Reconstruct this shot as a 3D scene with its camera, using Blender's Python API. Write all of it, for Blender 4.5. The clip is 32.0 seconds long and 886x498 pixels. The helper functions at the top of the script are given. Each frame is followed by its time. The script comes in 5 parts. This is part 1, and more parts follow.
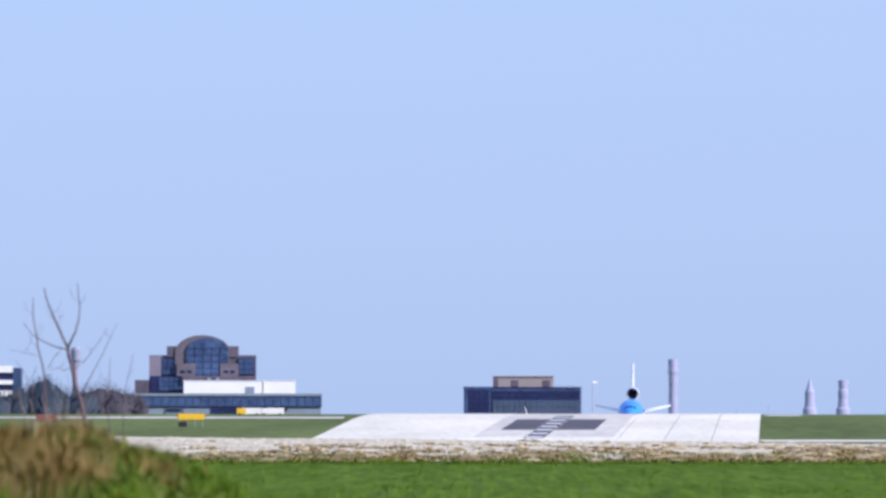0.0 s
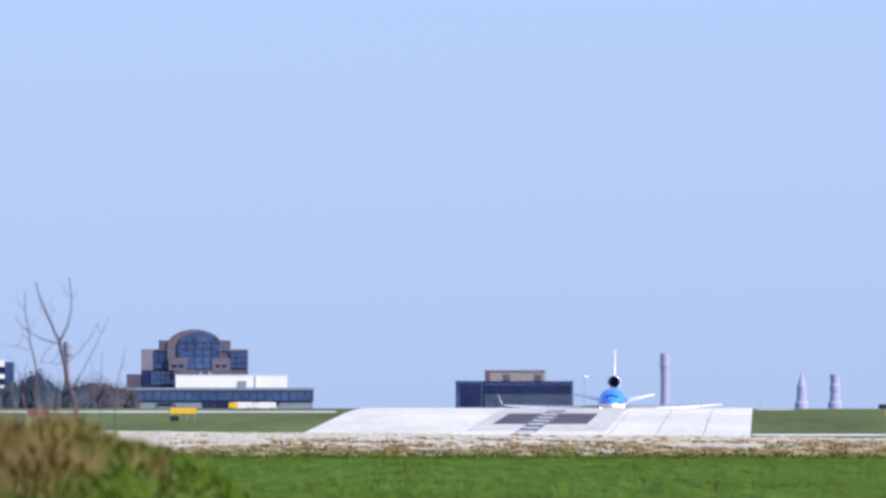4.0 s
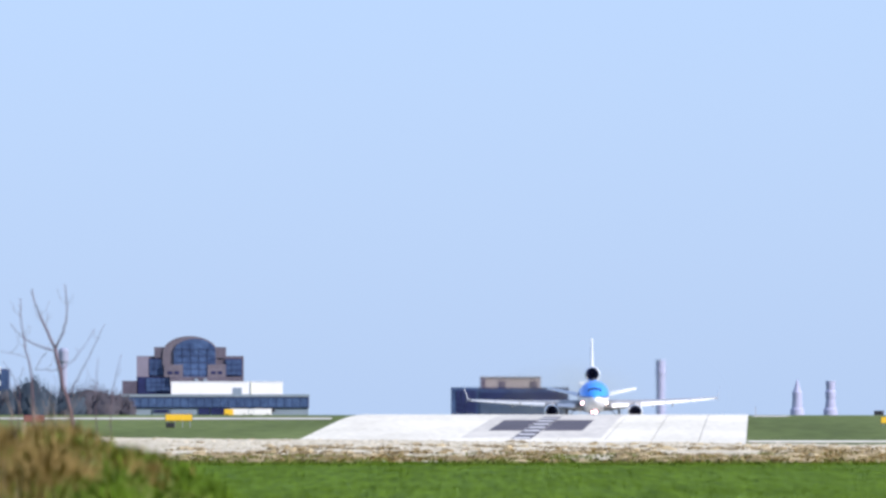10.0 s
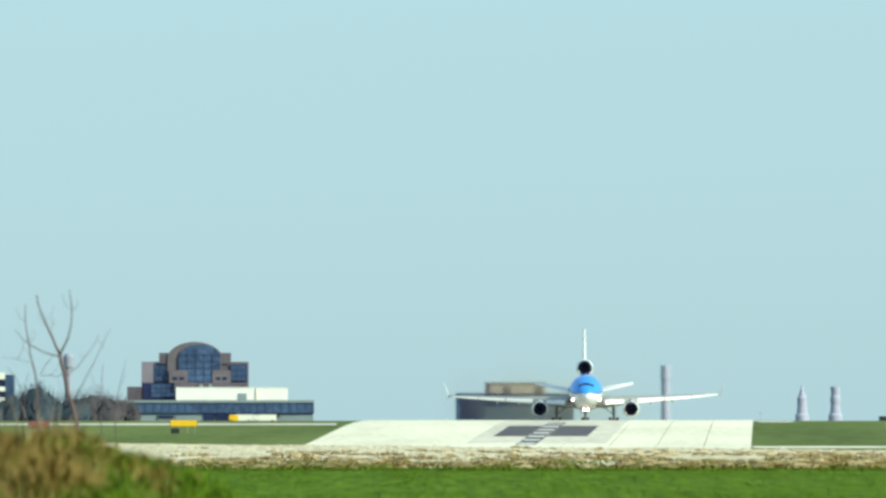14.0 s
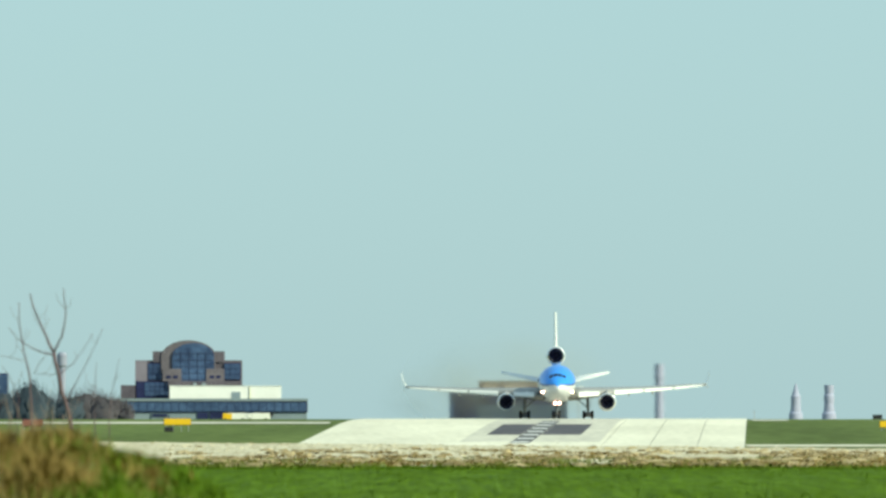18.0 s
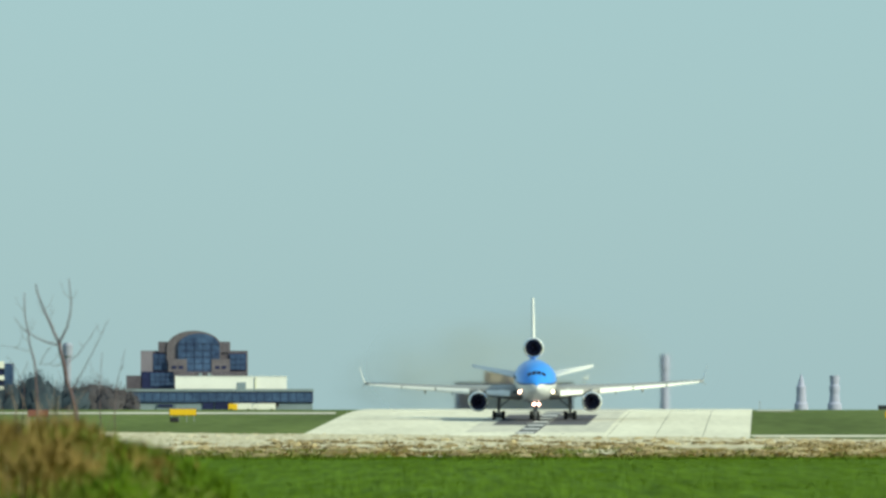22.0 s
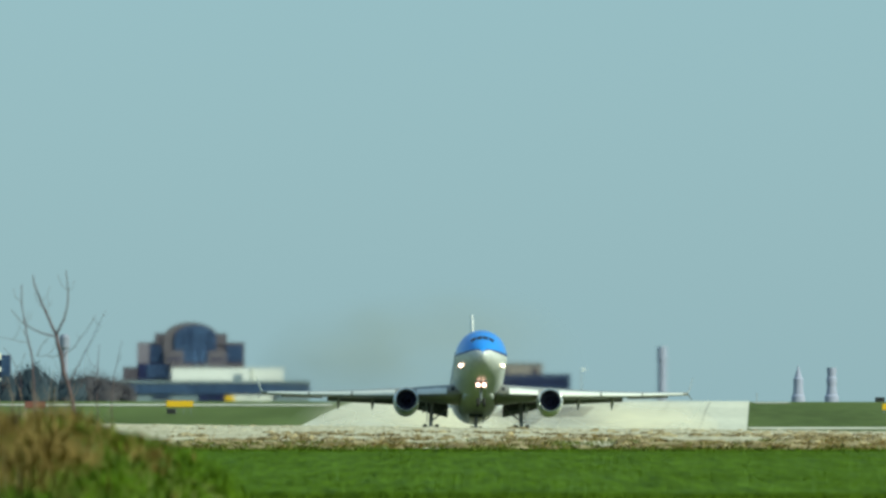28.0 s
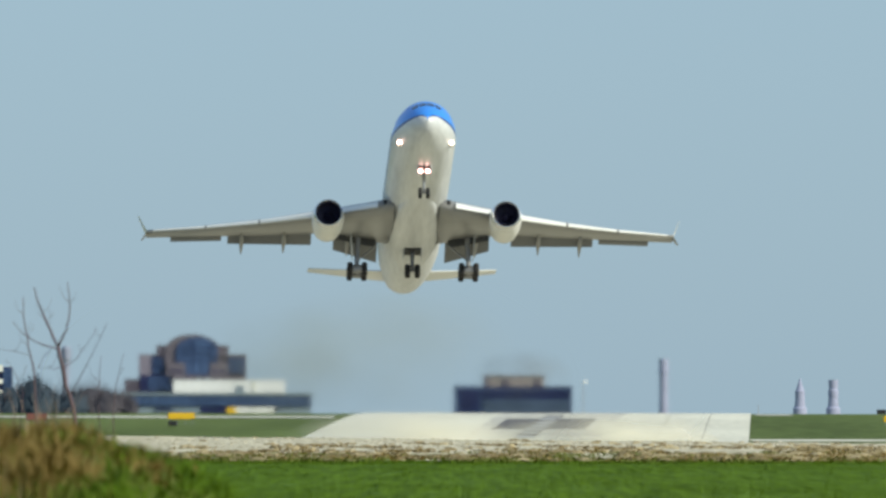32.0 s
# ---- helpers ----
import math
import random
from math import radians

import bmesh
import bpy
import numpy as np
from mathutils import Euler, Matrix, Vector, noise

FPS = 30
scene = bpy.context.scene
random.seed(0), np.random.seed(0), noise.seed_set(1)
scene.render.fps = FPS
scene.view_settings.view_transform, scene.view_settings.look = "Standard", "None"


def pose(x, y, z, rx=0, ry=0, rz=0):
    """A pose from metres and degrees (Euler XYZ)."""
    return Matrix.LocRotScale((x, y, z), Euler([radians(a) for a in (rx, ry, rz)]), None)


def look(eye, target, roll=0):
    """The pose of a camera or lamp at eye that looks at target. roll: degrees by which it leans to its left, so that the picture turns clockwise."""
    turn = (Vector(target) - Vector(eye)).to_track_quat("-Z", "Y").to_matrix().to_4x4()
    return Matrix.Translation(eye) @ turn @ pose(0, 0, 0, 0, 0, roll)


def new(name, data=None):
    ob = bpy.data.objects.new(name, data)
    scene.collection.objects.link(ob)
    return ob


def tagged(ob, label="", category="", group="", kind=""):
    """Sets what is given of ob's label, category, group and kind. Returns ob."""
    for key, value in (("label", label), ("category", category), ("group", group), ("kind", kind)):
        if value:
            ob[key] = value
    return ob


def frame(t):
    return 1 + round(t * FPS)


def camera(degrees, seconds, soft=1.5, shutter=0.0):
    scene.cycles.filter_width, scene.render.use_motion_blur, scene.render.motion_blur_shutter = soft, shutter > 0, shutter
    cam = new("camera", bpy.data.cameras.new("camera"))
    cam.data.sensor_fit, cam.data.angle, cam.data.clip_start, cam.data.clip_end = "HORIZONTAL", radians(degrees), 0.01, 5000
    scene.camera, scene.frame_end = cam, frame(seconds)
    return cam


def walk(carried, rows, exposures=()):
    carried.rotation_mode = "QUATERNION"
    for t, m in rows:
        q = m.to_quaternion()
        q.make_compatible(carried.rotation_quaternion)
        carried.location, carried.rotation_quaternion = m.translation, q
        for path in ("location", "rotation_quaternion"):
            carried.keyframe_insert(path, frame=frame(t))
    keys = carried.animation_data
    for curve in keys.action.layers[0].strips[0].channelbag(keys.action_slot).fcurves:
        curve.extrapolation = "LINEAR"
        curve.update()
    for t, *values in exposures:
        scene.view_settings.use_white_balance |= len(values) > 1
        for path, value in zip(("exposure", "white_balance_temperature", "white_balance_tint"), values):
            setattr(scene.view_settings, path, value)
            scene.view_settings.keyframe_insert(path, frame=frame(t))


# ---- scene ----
EYE = 1.6

# Long telephoto, hand-steadied on a tripod: only small pans.
cam = camera(3.5222, 32.0, soft=2.95)
cam.data.dof.use_dof = True
cam.data.dof.focus_distance, cam.data.dof.aperture_fstop = 2300.0, 7.5
walk(cam, [
    (0, pose(0, 0, EYE, 90.6404, -0.0274, 0.0508)),
    (0.5, pose(0, 0, EYE, 90.6372, -0.0480, 0.0354)),
    (1, pose(0, 0, EYE, 90.6224, 0.0093, 0.0338)),
    (1.5, pose(0, 0, EYE, 90.6261, -0.0180, 0.0289)),
    (2, pose(0, 0, EYE, 90.6307, -0.0286, 0.0274)),
    (2.5, pose(0, 0, EYE, 90.6176, -0.0345, 0.0257)),
    (3, pose(0, 0, EYE, 90.6175, -0.0246, 0.0138)),
    (3.5, pose(0, 0, EYE, 90.6198, -0.0314, 0.0214)),
    (5.5, pose(0, 0, EYE, 90.6041, 0.0010, -0.0006)),
    (6, pose(0, 0, EYE, 90.6061, -0.0758, -0.0057)),
    (6.5, pose(0, 0, EYE, 90.6184, -0.0076, -0.0097)),
    (7, pose(0, 0, EYE, 90.6057, -0.0229, -0.0184)),
    (7.5, pose(0, 0, EYE, 90.6176, -0.0066, -0.0405)),
    (8, pose(0, 0, EYE, 90.6364, -0.0654, -0.0286)),
    (8.5, pose(0, 0, EYE, 90.6435, -0.0208, -0.0114)),
    (9, pose(0, 0, EYE, 90.6490, -0.0113, -0.0007)),
    (9.5, pose(0, 0, EYE, 90.6436, -0.0423, 0.0017)),
    (10, pose(0, 0, EYE, 90.6436, -0.0121, 0.0008)),
    (10.5, pose(0, 0, EYE, 90.6335, -0.0284, -0.0040)),
    (11, pose(0, 0, EYE, 90.6452, -0.0294, 0.0008)),
    (11.5, pose(0, 0, EYE, 90.6451, -0.0529, 0.0106)),
    (12, pose(0, 0, EYE, 90.6545, -0.0495, 0.0049)),
    (12.5, pose(0, 0, EYE, 90.6584, -0.0600, 0.0062)),
    (13, pose(0, 0, EYE, 90.6495, -0.0165, 0.0220)),
    (13.5, pose(0, 0, EYE, 90.6502, -0.0487, 0.0225)),
    (14, pose(0, 0, EYE, 90.6664, 0.0068, 0.0202)),
    (14.5, pose(0, 0, EYE, 90.6709, -0.0449, 0.0107)),
    (16.5, pose(0, 0, EYE, 90.6682, -0.0266, 0.0043)),
    (17, pose(0, 0, EYE, 90.6842, -0.0067, 0.0013)),
    (17.5, pose(0, 0, EYE, 90.6800, -0.0185, 0.0051)),
    (18, pose(0, 0, EYE, 90.6602, 0.0045, -0.0049)),
    (18.5, pose(0, 0, EYE, 90.6467, -0.0142, -0.0102)),
    (19, pose(0, 0, EYE, 90.6359, -0.0000, 0.0000)),
    (19.5, pose(0, 0, EYE, 90.6283, -0.0091, 0.0073)),
    (20, pose(0, 0, EYE, 90.6208, -0.0367, 0.0071)),
    (20.5, pose(0, 0, EYE, 90.6141, -0.0024, 0.0064)),
    (21, pose(0, 0, EYE, 90.6169, -0.0351, 0.0038)),
    (21.5, pose(0, 0, EYE, 90.6192, -0.0116, 0.0068)),
    (22, pose(0, 0, EYE, 90.6222, -0.0043, 0.0170)),
    (22.5, pose(0, 0, EYE, 90.6249, -0.0431, 0.0119)),
    (23, pose(0, 0, EYE, 90.6381, -0.0092, -0.0002)),
    (23.5, pose(0, 0, EYE, 90.6369, -0.0133, 0.0008)),
    (24, pose(0, 0, EYE, 90.6304, 0.0008, 0.0106)),
    (24.5, pose(0, 0, EYE, 90.6167, 0.0222, 0.0089)),
    (25, pose(0, 0, EYE, 90.6127, -0.0057, 0.0069)),
    (25.5, pose(0, 0, EYE, 90.6096, -0.0234, 0.0141)),
    (27.5, pose(0, 0, EYE, 90.6031, -0.0278, 0.0065)),
    (28, pose(0, 0, EYE, 90.5898, -0.0405, 0.0051)),
    (28.5, pose(0, 0, EYE, 90.5912, -0.0466, -0.0014)),
    (29, pose(0, 0, EYE, 90.5904, -0.0410, -0.0045)),
    (29.5, pose(0, 0, EYE, 90.6009, -0.0460, 0.0177)),
    (30, pose(0, 0, EYE, 90.6042, -0.0316, 0.0069)),
    (30.5, pose(0, 0, EYE, 90.6132, -0.0545, 0.0133)),
    (31, pose(0, 0, EYE, 90.6204, -0.0502, 0.0108)),
    (31.5, pose(0, 0, EYE, 90.6234, -0.0371, 0.0062)),
    (32, pose(0, 0, EYE, 90.6380, -0.0626, 0.0117)),
], exposures=[
    (0.0, 0.12, 5980, 24), (6.0, 0.16, 6000, 24), (9.0, 0.25, 6200, 20), (11.0, 0.27, 6350, 11), (12.0, 0.25, 6875, -4), (13.0, 0.27, 7120, -11), (17.0, 0.15, 7720, -15), (19.0, 0.12, 7720, -16), (23.0, -0.12, 7640, -16), (25.0, -0.2, 7500, -17), (28.0, -0.26, 6980, -19), (30.0, -0.15, 7050, -9), (32.0, -0.23, 6950, 0),
])

# ---- daylight ----
SUN_DIR = Vector((0.76, -0.46, 0.52)).normalized()
world = bpy.data.worlds.new("sky")
scene.world = world
world.use_nodes = True
wn, wl = world.node_tree.nodes, world.node_tree.links
wn.clear()
sky = wn.new("ShaderNodeTexSky")
sky.sky_type = "NISHITA"
sky.sun_disc = False
sky.sun_elevation = math.asin(SUN_DIR.z)
sky.sun_rotation = math.atan2(SUN_DIR.x, SUN_DIR.y)
sky.air_density, sky.dust_density, sky.ozone_density = 1.0, 0.6, 3.0
tint = wn.new("ShaderNodeMix")
tint.data_type, tint.blend_type = "RGBA", "MULTIPLY"
tint.inputs["Factor"].default_value = 1.0
tint.inputs[7].default_value = (0.62, 0.86, 1.30, 1)
wl.new(sky.outputs[0], tint.inputs[6])
wbg = wn.new("ShaderNodeBackground")
wbg.inputs["Strength"].default_value = 0.112
wout = wn.new("ShaderNodeOutputWorld")
veil = wn.new("ShaderNodeMix")  # even, hazy spring sky
veil.data_type = "RGBA"
veil.inputs["Factor"].default_value = 0.65
veil.inputs[7].default_value = (4.2, 5.6, 7.6, 1)
wl.new(tint.outputs[2], veil.inputs[6])
wl.new(veil.outputs[2], wbg.inputs["Color"])
wl.new(wbg.outputs[0], wout.inputs["Surface"])

sun_data = bpy.data.lights.new("sun", "SUN")
sun_data.energy, sun_data.angle, sun_data.color = 5.0, radians(0.6), (1.0, 0.95, 0.86)
sun = new("sun", sun_data)
sun.matrix_world = look(SUN_DIR * 100, (0, 0, 0))


# ---- materials ----
def mat(name, col, rough=0.6, var=0.15, scale=1.0, bump=0.0, metal=0.0, col2=None, fine=8.0, island=0.0, spec=0.5, coord="Object", stretch=(1, 1, 1)):
    """Base colour varied at two scales, with a fine relief."""
    m = bpy.data.materials.new(name)
    m.use_nodes = True
    n, l = m.node_tree.nodes, m.node_tree.links
    bsdf = n["Principled BSDF"]
    bsdf.inputs["Roughness"].default_value = rough
    bsdf.inputs["Metallic"].default_value = metal
    bsdf.inputs["Specular IOR Level"].default_value = spec
    tc = n.new("ShaderNodeTexCoord")
    mp = n.new("ShaderNodeMapping")
    mp.inputs["Scale"].default_value = stretch
    l.new(tc.outputs[coord], mp.inputs["Vector"])
    big = n.new("ShaderNodeTexNoise")
    big.inputs["Scale"].default_value, big.inputs["Detail"].default_value = scale, 4
    small = n.new("ShaderNodeTexNoise")
    small.inputs["Scale"].default_value, small.inputs["Detail"].default_value = scale * fine, 5
    l.new(mp.outputs[0], big.inputs["Vector"])
    l.new(mp.outputs[0], small.inputs["Vector"])
    add = n.new("ShaderNodeMath")
    add.operation = "MULTIPLY_ADD"
    add.inputs[1].default_value = 0.6
    l.new(big.outputs[0], add.inputs[0])
    half = n.new("ShaderNodeMath")
    half.operation = "MULTIPLY"
    half.inputs[1].default_value = 0.4
    l.new(small.outputs[0], half.inputs[0])
    l.new(half.outputs[0], add.inputs[2])
    fac = add.outputs[0]
    if island:
        geo = n.new("ShaderNodeNewGeometry")
        sp = n.new("ShaderNodeMath")
        sp.operation = "MULTIPLY_ADD"
        sp.inputs[1].default_value = island
        l.new(geo.outputs["Random Per Island"], sp.inputs[0])
        l.new(fac, sp.inputs[2])
        sh = n.new("ShaderNodeMath")
        sh.operation = "SUBTRACT"
        sh.inputs[1].default_value = island / 2
        l.new(sp.outputs[0], sh.inputs[0])
        fac = sh.outputs[0]
    ramp = n.new("ShaderNodeValToRGB")
    lo = [c * (1 - var) for c in col]
    hi = [min(1, c * (1 + var)) for c in (col2 or col)]
    ramp.color_ramp.elements[0].position, ramp.color_ramp.elements[0].color = 0.34, (*lo, 1)
    ramp.color_ramp.elements[1].position, ramp.color_ramp.elements[1].color = 0.66, (*hi, 1)
    l.new(fac, ramp.inputs[0])
    l.new(ramp.outputs[0], bsdf.inputs["Base Color"])
    if bump:
        b = n.new("ShaderNodeBump")
        b.inputs["Strength"].default_value, b.inputs["Distance"].default_value = bump, 0.05
        l.new(small.outputs[0], b.inputs["Height"])
        l.new(b.outputs[0], bsdf.inputs["Normal"])
    return m


def glow(name, col, strength):
    m = bpy.data.materials.new(name)
    m.use_nodes = True
    b = m.node_tree.nodes["Principled BSDF"]
    b.inputs["Base Color"].default_value = (0.9, 0.9, 0.9, 1)
    b.inputs["Emission Color"].default_value = (*col, 1)
    b.inputs["Emission Strength"].default_value = strength
    return m


M_GRASS = mat("grass_blades", (0.062, 0.122, 0.004), 0.8, 0.20, 3.2, col2=(0.124, 0.208, 0.009), fine=3.0, island=0.08, spec=0.15, stretch=(1, 0.015, 1))
M_TURF = mat("mown_turf", (0.088, 0.121, 0.028), 0.9, 0.2, 0.03, col2=(0.121, 0.156, 0.045), fine=14, spec=0.1, stretch=(1, 0.12, 1))
M_DRYG = mat("dry_grass", (0.222, 0.146, 0.041), 0.85, 0.12, 1.6, col2=(0.290, 0.200, 0.066), fine=3.0, island=0.2, spec=0.1, stretch=(1, 0.08, 1))
M_MIXG = mat("wild_grass", (0.112, 0.138, 0.017), 0.8, 0.12, 1.6, col2=(0.168, 0.186, 0.036), fine=3.0, island=0.2, spec=0.15, stretch=(1, 0.08, 1))
M_SOIL = mat("stony_soil", (0.40, 0.345, 0.235), 0.95, 0.16, 2.6, 0.5, col2=(0.62, 0.565, 0.425), fine=2.6, spec=0.1, stretch=(1, 0.005, 1))
M_MAT = mat("dead_weeds", (0.22, 0.168, 0.085), 0.9, 0.22, 0.5, col2=(0.35, 0.285, 0.170), island=0.4, spec=0.1)
M_STONE = mat("field_stone", (0.36, 0.30, 0.205), 0.9, 0.15, 0.5, 0.4, col2=(0.52, 0.46, 0.345), island=0.7, spec=0.2)
M_CONC = mat("pale_concrete", (0.62, 0.585, 0.475), 0.85, 0.09, 0.05, 0.2, col2=(0.78, 0.74, 0.62), fine=20, spec=0.2, stretch=(1, 0.1, 1))
M_CONCW = mat("worn_concrete", (0.46, 0.435, 0.385), 0.85, 0.10, 0.05, 0.2, col2=(0.62, 0.585, 0.50), fine=16, spec=0.2, stretch=(1, 0.08, 1))
M_ASPH = mat("asphalt", (0.072, 0.066, 0.082), 0.85, 0.2, 0.1, 0.3, col2=(0.098, 0.090, 0.104), fine=16, spec=0.2)
M_JOINT = mat("joint_sealant", (0.17, 0.16, 0.15), 0.9, 0.2, 1.0)
M_PAINT = mat("road_paint", (0.72, 0.72, 0.70), 0.7, 0.1, 0.3, fine=10)


# ---- mesh helpers ----
def part(name, bm, material, parent=None, label="", smooth=False):
    me = bpy.data.meshes.new(name)
    if smooth:
        for f in bm.faces:
            f.smooth = True
    bm.to_mesh(me)
    bm.free()
    me.materials.append(material)
    ob = new(name, me)
    if parent is not None:
        ob.parent = parent
    if label:
        ob["label"] = label
    return ob


def box(bm, x0, x1, y0, y1, z0, z1):
    v = [bm.verts.new(p) for p in ((x0, y0, z0), (x1, y0, z0), (x1, y1, z0), (x0, y1, z0), (x0, y0, z1), (x1, y0, z1), (x1, y1, z1), (x0, y1, z1))]
    for q in ((3, 2, 1, 0), (4, 5, 6, 7), (0, 1, 5, 4), (1, 2, 6, 5), (2, 3, 7, 6), (3, 0, 4, 7)):
        bm.faces.new([v[i] for i in q])
    return bm


def bevel(bm, w, seg=1):
    bmesh.ops.bevel(bm, geom=list(bm.edges), offset=w, segments=seg, affect="EDGES", profile=0.6)
    return bm


def boxed(x0, x1, y0, y1, z0, z1, w=0.0, seg=1):
    bm = box(bmesh.new(), x0, x1, y0, y1, z0, z1)
    return bevel(bm, w, seg) if w else bm


def loft(bm, rings, closed=True, cap0=True, cap1=True):
    """Skin over rings of equal length, each a list of points."""
    vs = [[bm.verts.new(p) for p in r] for r in rings]
    k = len(vs[0])
    for a, b in zip(vs, vs[1:]):
        for i in range(k if closed else k - 1):
            j = (i + 1) % k
            bm.faces.new((a[i], a[j], b[j], b[i]))
    if cap0:
        bm.faces.new(list(reversed(vs[0])))
    if cap1:
        bm.faces.new(vs[-1])
    bmesh.ops.recalc_face_normals(bm, faces=list(bm.faces))
    return bm


def tube(bm, pts, radii, n=8, caps=True):
    """A round bar through points, tapering by the radii."""
    rings = []
    pts = [Vector(p) for p in pts]
    for i, p in enumerate(pts):
        d = (pts[min(i + 1, len(pts) - 1)] - pts[max(i - 1, 0)]).normalized()
        u = d.orthogonal().normalized() if i == 0 else (u - d * u.dot(d)).normalized()
        w = d.cross(u)
        rings.append([p + (u * math.cos(a) + w * math.sin(a)) * radii[i] for a in (2 * math.pi * k / n for k in range(n))])
    return loft(bm, rings, True, caps, caps)


def lathe(bm, prof, n=24, axis="y", cx=0.0, cz=0.0, ends=False):
    """Turn a profile of (station, radius) about an axis through (cx, cz)."""
    rings = []
    for s, r in prof:
        ring = []
        for k in range(n):
            a = 2 * math.pi * k / n
            if axis == "y":
                ring.append((cx + r * math.cos(a), s, cz + r * math.sin(a)))
            elif axis == "x":
                ring.append((s, cx + r * math.cos(a), cz + r * math.sin(a)))
            else:
                ring.append((cx + r * math.cos(a), cz + r * math.sin(a), s))
        rings.append(ring)
    return loft(bm, rings, True, ends, ends)


def empty(name, x=0, y=0, z=0):
    ob = new(name)
    ob.location = (x, y, z)
    return ob


# ---- ground ----
PROFILE = ((-2500, 0.0), (250, 0.0), (400, -0.14), (620, -0.52), (900, -1.0), (1200, -1.38), (1420, -1.5), (1500, -1.62), (1570, -2.5), (1650, -3.15), (1755, -3.13),
           (1870, -2.85), (1941, -2.5), (2011, -1.85), (2080, -1.15), (2148, -0.5), (2214, 0.15), (2280, 0.6), (2344, 0.84), (2400, 0.9), (2503, 0.76),
           (2628, 0.2), (2782, -0.65), (2964, -1.95), (3171, -3.55), (3466, -5.15), (3720, -5.3), (4150, -0.5), (4400, -0.3), (6000, -1.2))
PY = np.array([p[0] for p in PROFILE], float)
PZ = np.array([p[1] for p in PROFILE], float)


def fall(y):
    """Height of the land along the line of view."""
    return float(np.interp(y, PY, PZ))


def land(x, y):
    z = fall(y)
    # the stony rise in front of the runway leans down to one side
    k = max(0.0, 1 - abs(y - 1350) / 330)
    z += k * (-0.013 * x + 0.05) * min(1.0, max(-1.0, 60 / (abs(x) + 1e-6)))
    if 700 < y < 1560:
        z += 0.16 * noise.noise((x * 0.12, y * 0.015, 3.1)) + 0.08 * noise.noise((x * 0.5, y * 0.05, 9.0))
    # the overgrown mound by the sapling
    if 90 < y < 230:
        z += 1.24 * math.exp(-((y - 155) / 24) ** 2) / (1 + math.exp(min(30.0, max(-30.0, (x + 2.62 + 0.55 * min(1.0, max(0.0, (155 - y) / 30)) + 0.35 * noise.noise((y * 0.09, 3.0, x * 0.8))) / 0.36)))) * (1 + 0.12 * noise.noise((x * 1.3, y * 0.2, 0)))
    return z


def axis_x(y):
    """The runway's centre line."""
    return 7.956 + 0.021914 * (y - 1900)


def sheet(name, xs, ys, material, zoff=0.0, parent=None, height=land):
    me = bpy.data.meshes.new(name)
    vs = [(x, y, height(x, y) + zoff) for y in ys for x in xs]
    k = len(xs)
    fs = [(j * k + i, j * k + i + 1, (j + 1) * k + i + 1, (j + 1) * k + i) for j in range(len(ys) - 1) for i in range(k - 1)]
    me.from_pydata(vs, [], fs)
    me.materials.append(material)
    for p in me.polygons:
        p.use_smooth = True
    ob = new(name, me)
    if parent is not None:
        ob.parent = parent
    return ob


def spread(a, b, n):
    return [a + (b - a) * i / n for i in range(n + 1)]


XS = [-2500, -1200, -500, -200, -120] + spread(-80, -8, 36) + spread(-7.6, 0, 38) + spread(2, 80, 39) + [120, 200, 500, 1200, 2500]
YS = [-2500, -1000, -300, -60, 0, 60] + spread(90, 240, 40) + spread(260, 700, 30) + spread(710, 1560, 110) + spread(1575, 3500, 110) + spread(3600, 6000, 16)
ground = tagged(sheet("ground", XS, YS, M_TURF), "mown airfield turf rolling over a low rise", "ground", kind="structure")

# stony strip between the meadow and the runway
stony = tagged(sheet("stony_ground", spread(-75, 75, 75), spread(532, 1640, 136), M_SOIL, 0.05), "pale stony soil strewn with clods and dry weeds", "ground", kind="structure")


# ---- runway ----
HALF = 32.0


def slab(xa, xb, ya, yb, n, zoff, name, material, parent, thick=0.25):
    """A strip of paving that follows the land, with real thickness."""
    bm = bmesh.new()
    rings = []
    for y in spread(ya, yb, n):
        c, z = axis_x(y), fall(y) + zoff
        k = min(1.0, 0.906 + 0.094 * (y - 1990) / 410)  # the paving narrows on one side towards its near end
        a, b = (xa * k if xa < 0 else xa), (xb * k if xb < 0 else xb)
        rings.append([(c + a, y, z), (c + b, y, z), (c + b, y, z - thick), (c + a, y, z - thick)])
    loft(bm, rings)
    return part(name, bm, material, parent)


runway = tagged(slab(-HALF, HALF, 1700, 3700, 80, 0.06, "runway", M_JOINT, None), "pale concrete runway coming over a crest", "runway", kind="structure")
LANE = 2 * HALF / 10
BREAKS = [1702, 1800, 1880, 1950, 2000, 2050, 2100, 2150, 2200, 2250, 2300, 2350, 2400, 2480, 2600, 2800, 3100, 3690]
for i in range(10):
    x0 = -HALF + i * LANE
    for y0, y1 in zip(BREAKS, BREAKS[1:]):
        m = M_CONC
        g = 0.02 if i < 5 else 0.06
        slab(x0 + g, x0 + LANE - g, y0 + 0.15, y1 - 0.15, max(2, int((y1 - y0) / 25)), 0.10, "concrete_slab", m, runway, 0.12)
slab(-8.0, 12.0, 1975, 2900, 64, 0.112, "worn_strip", M_CONCW, runway, 0.10)
slab(-5.5, -0.2, 2062, 2206, 10, 0.125, "asphalt_patch", M_ASPH, runway, 0.09)
slab(2.7, 8.4, 2062, 2206, 10, 0.125, "asphalt_patch", M_ASPH, runway, 0.09)
slab(-0.1, 2.6, 1960, 2270, 18, 0.130, "centre_strip", M_ASPH, runway, 0.09)
y = 1966
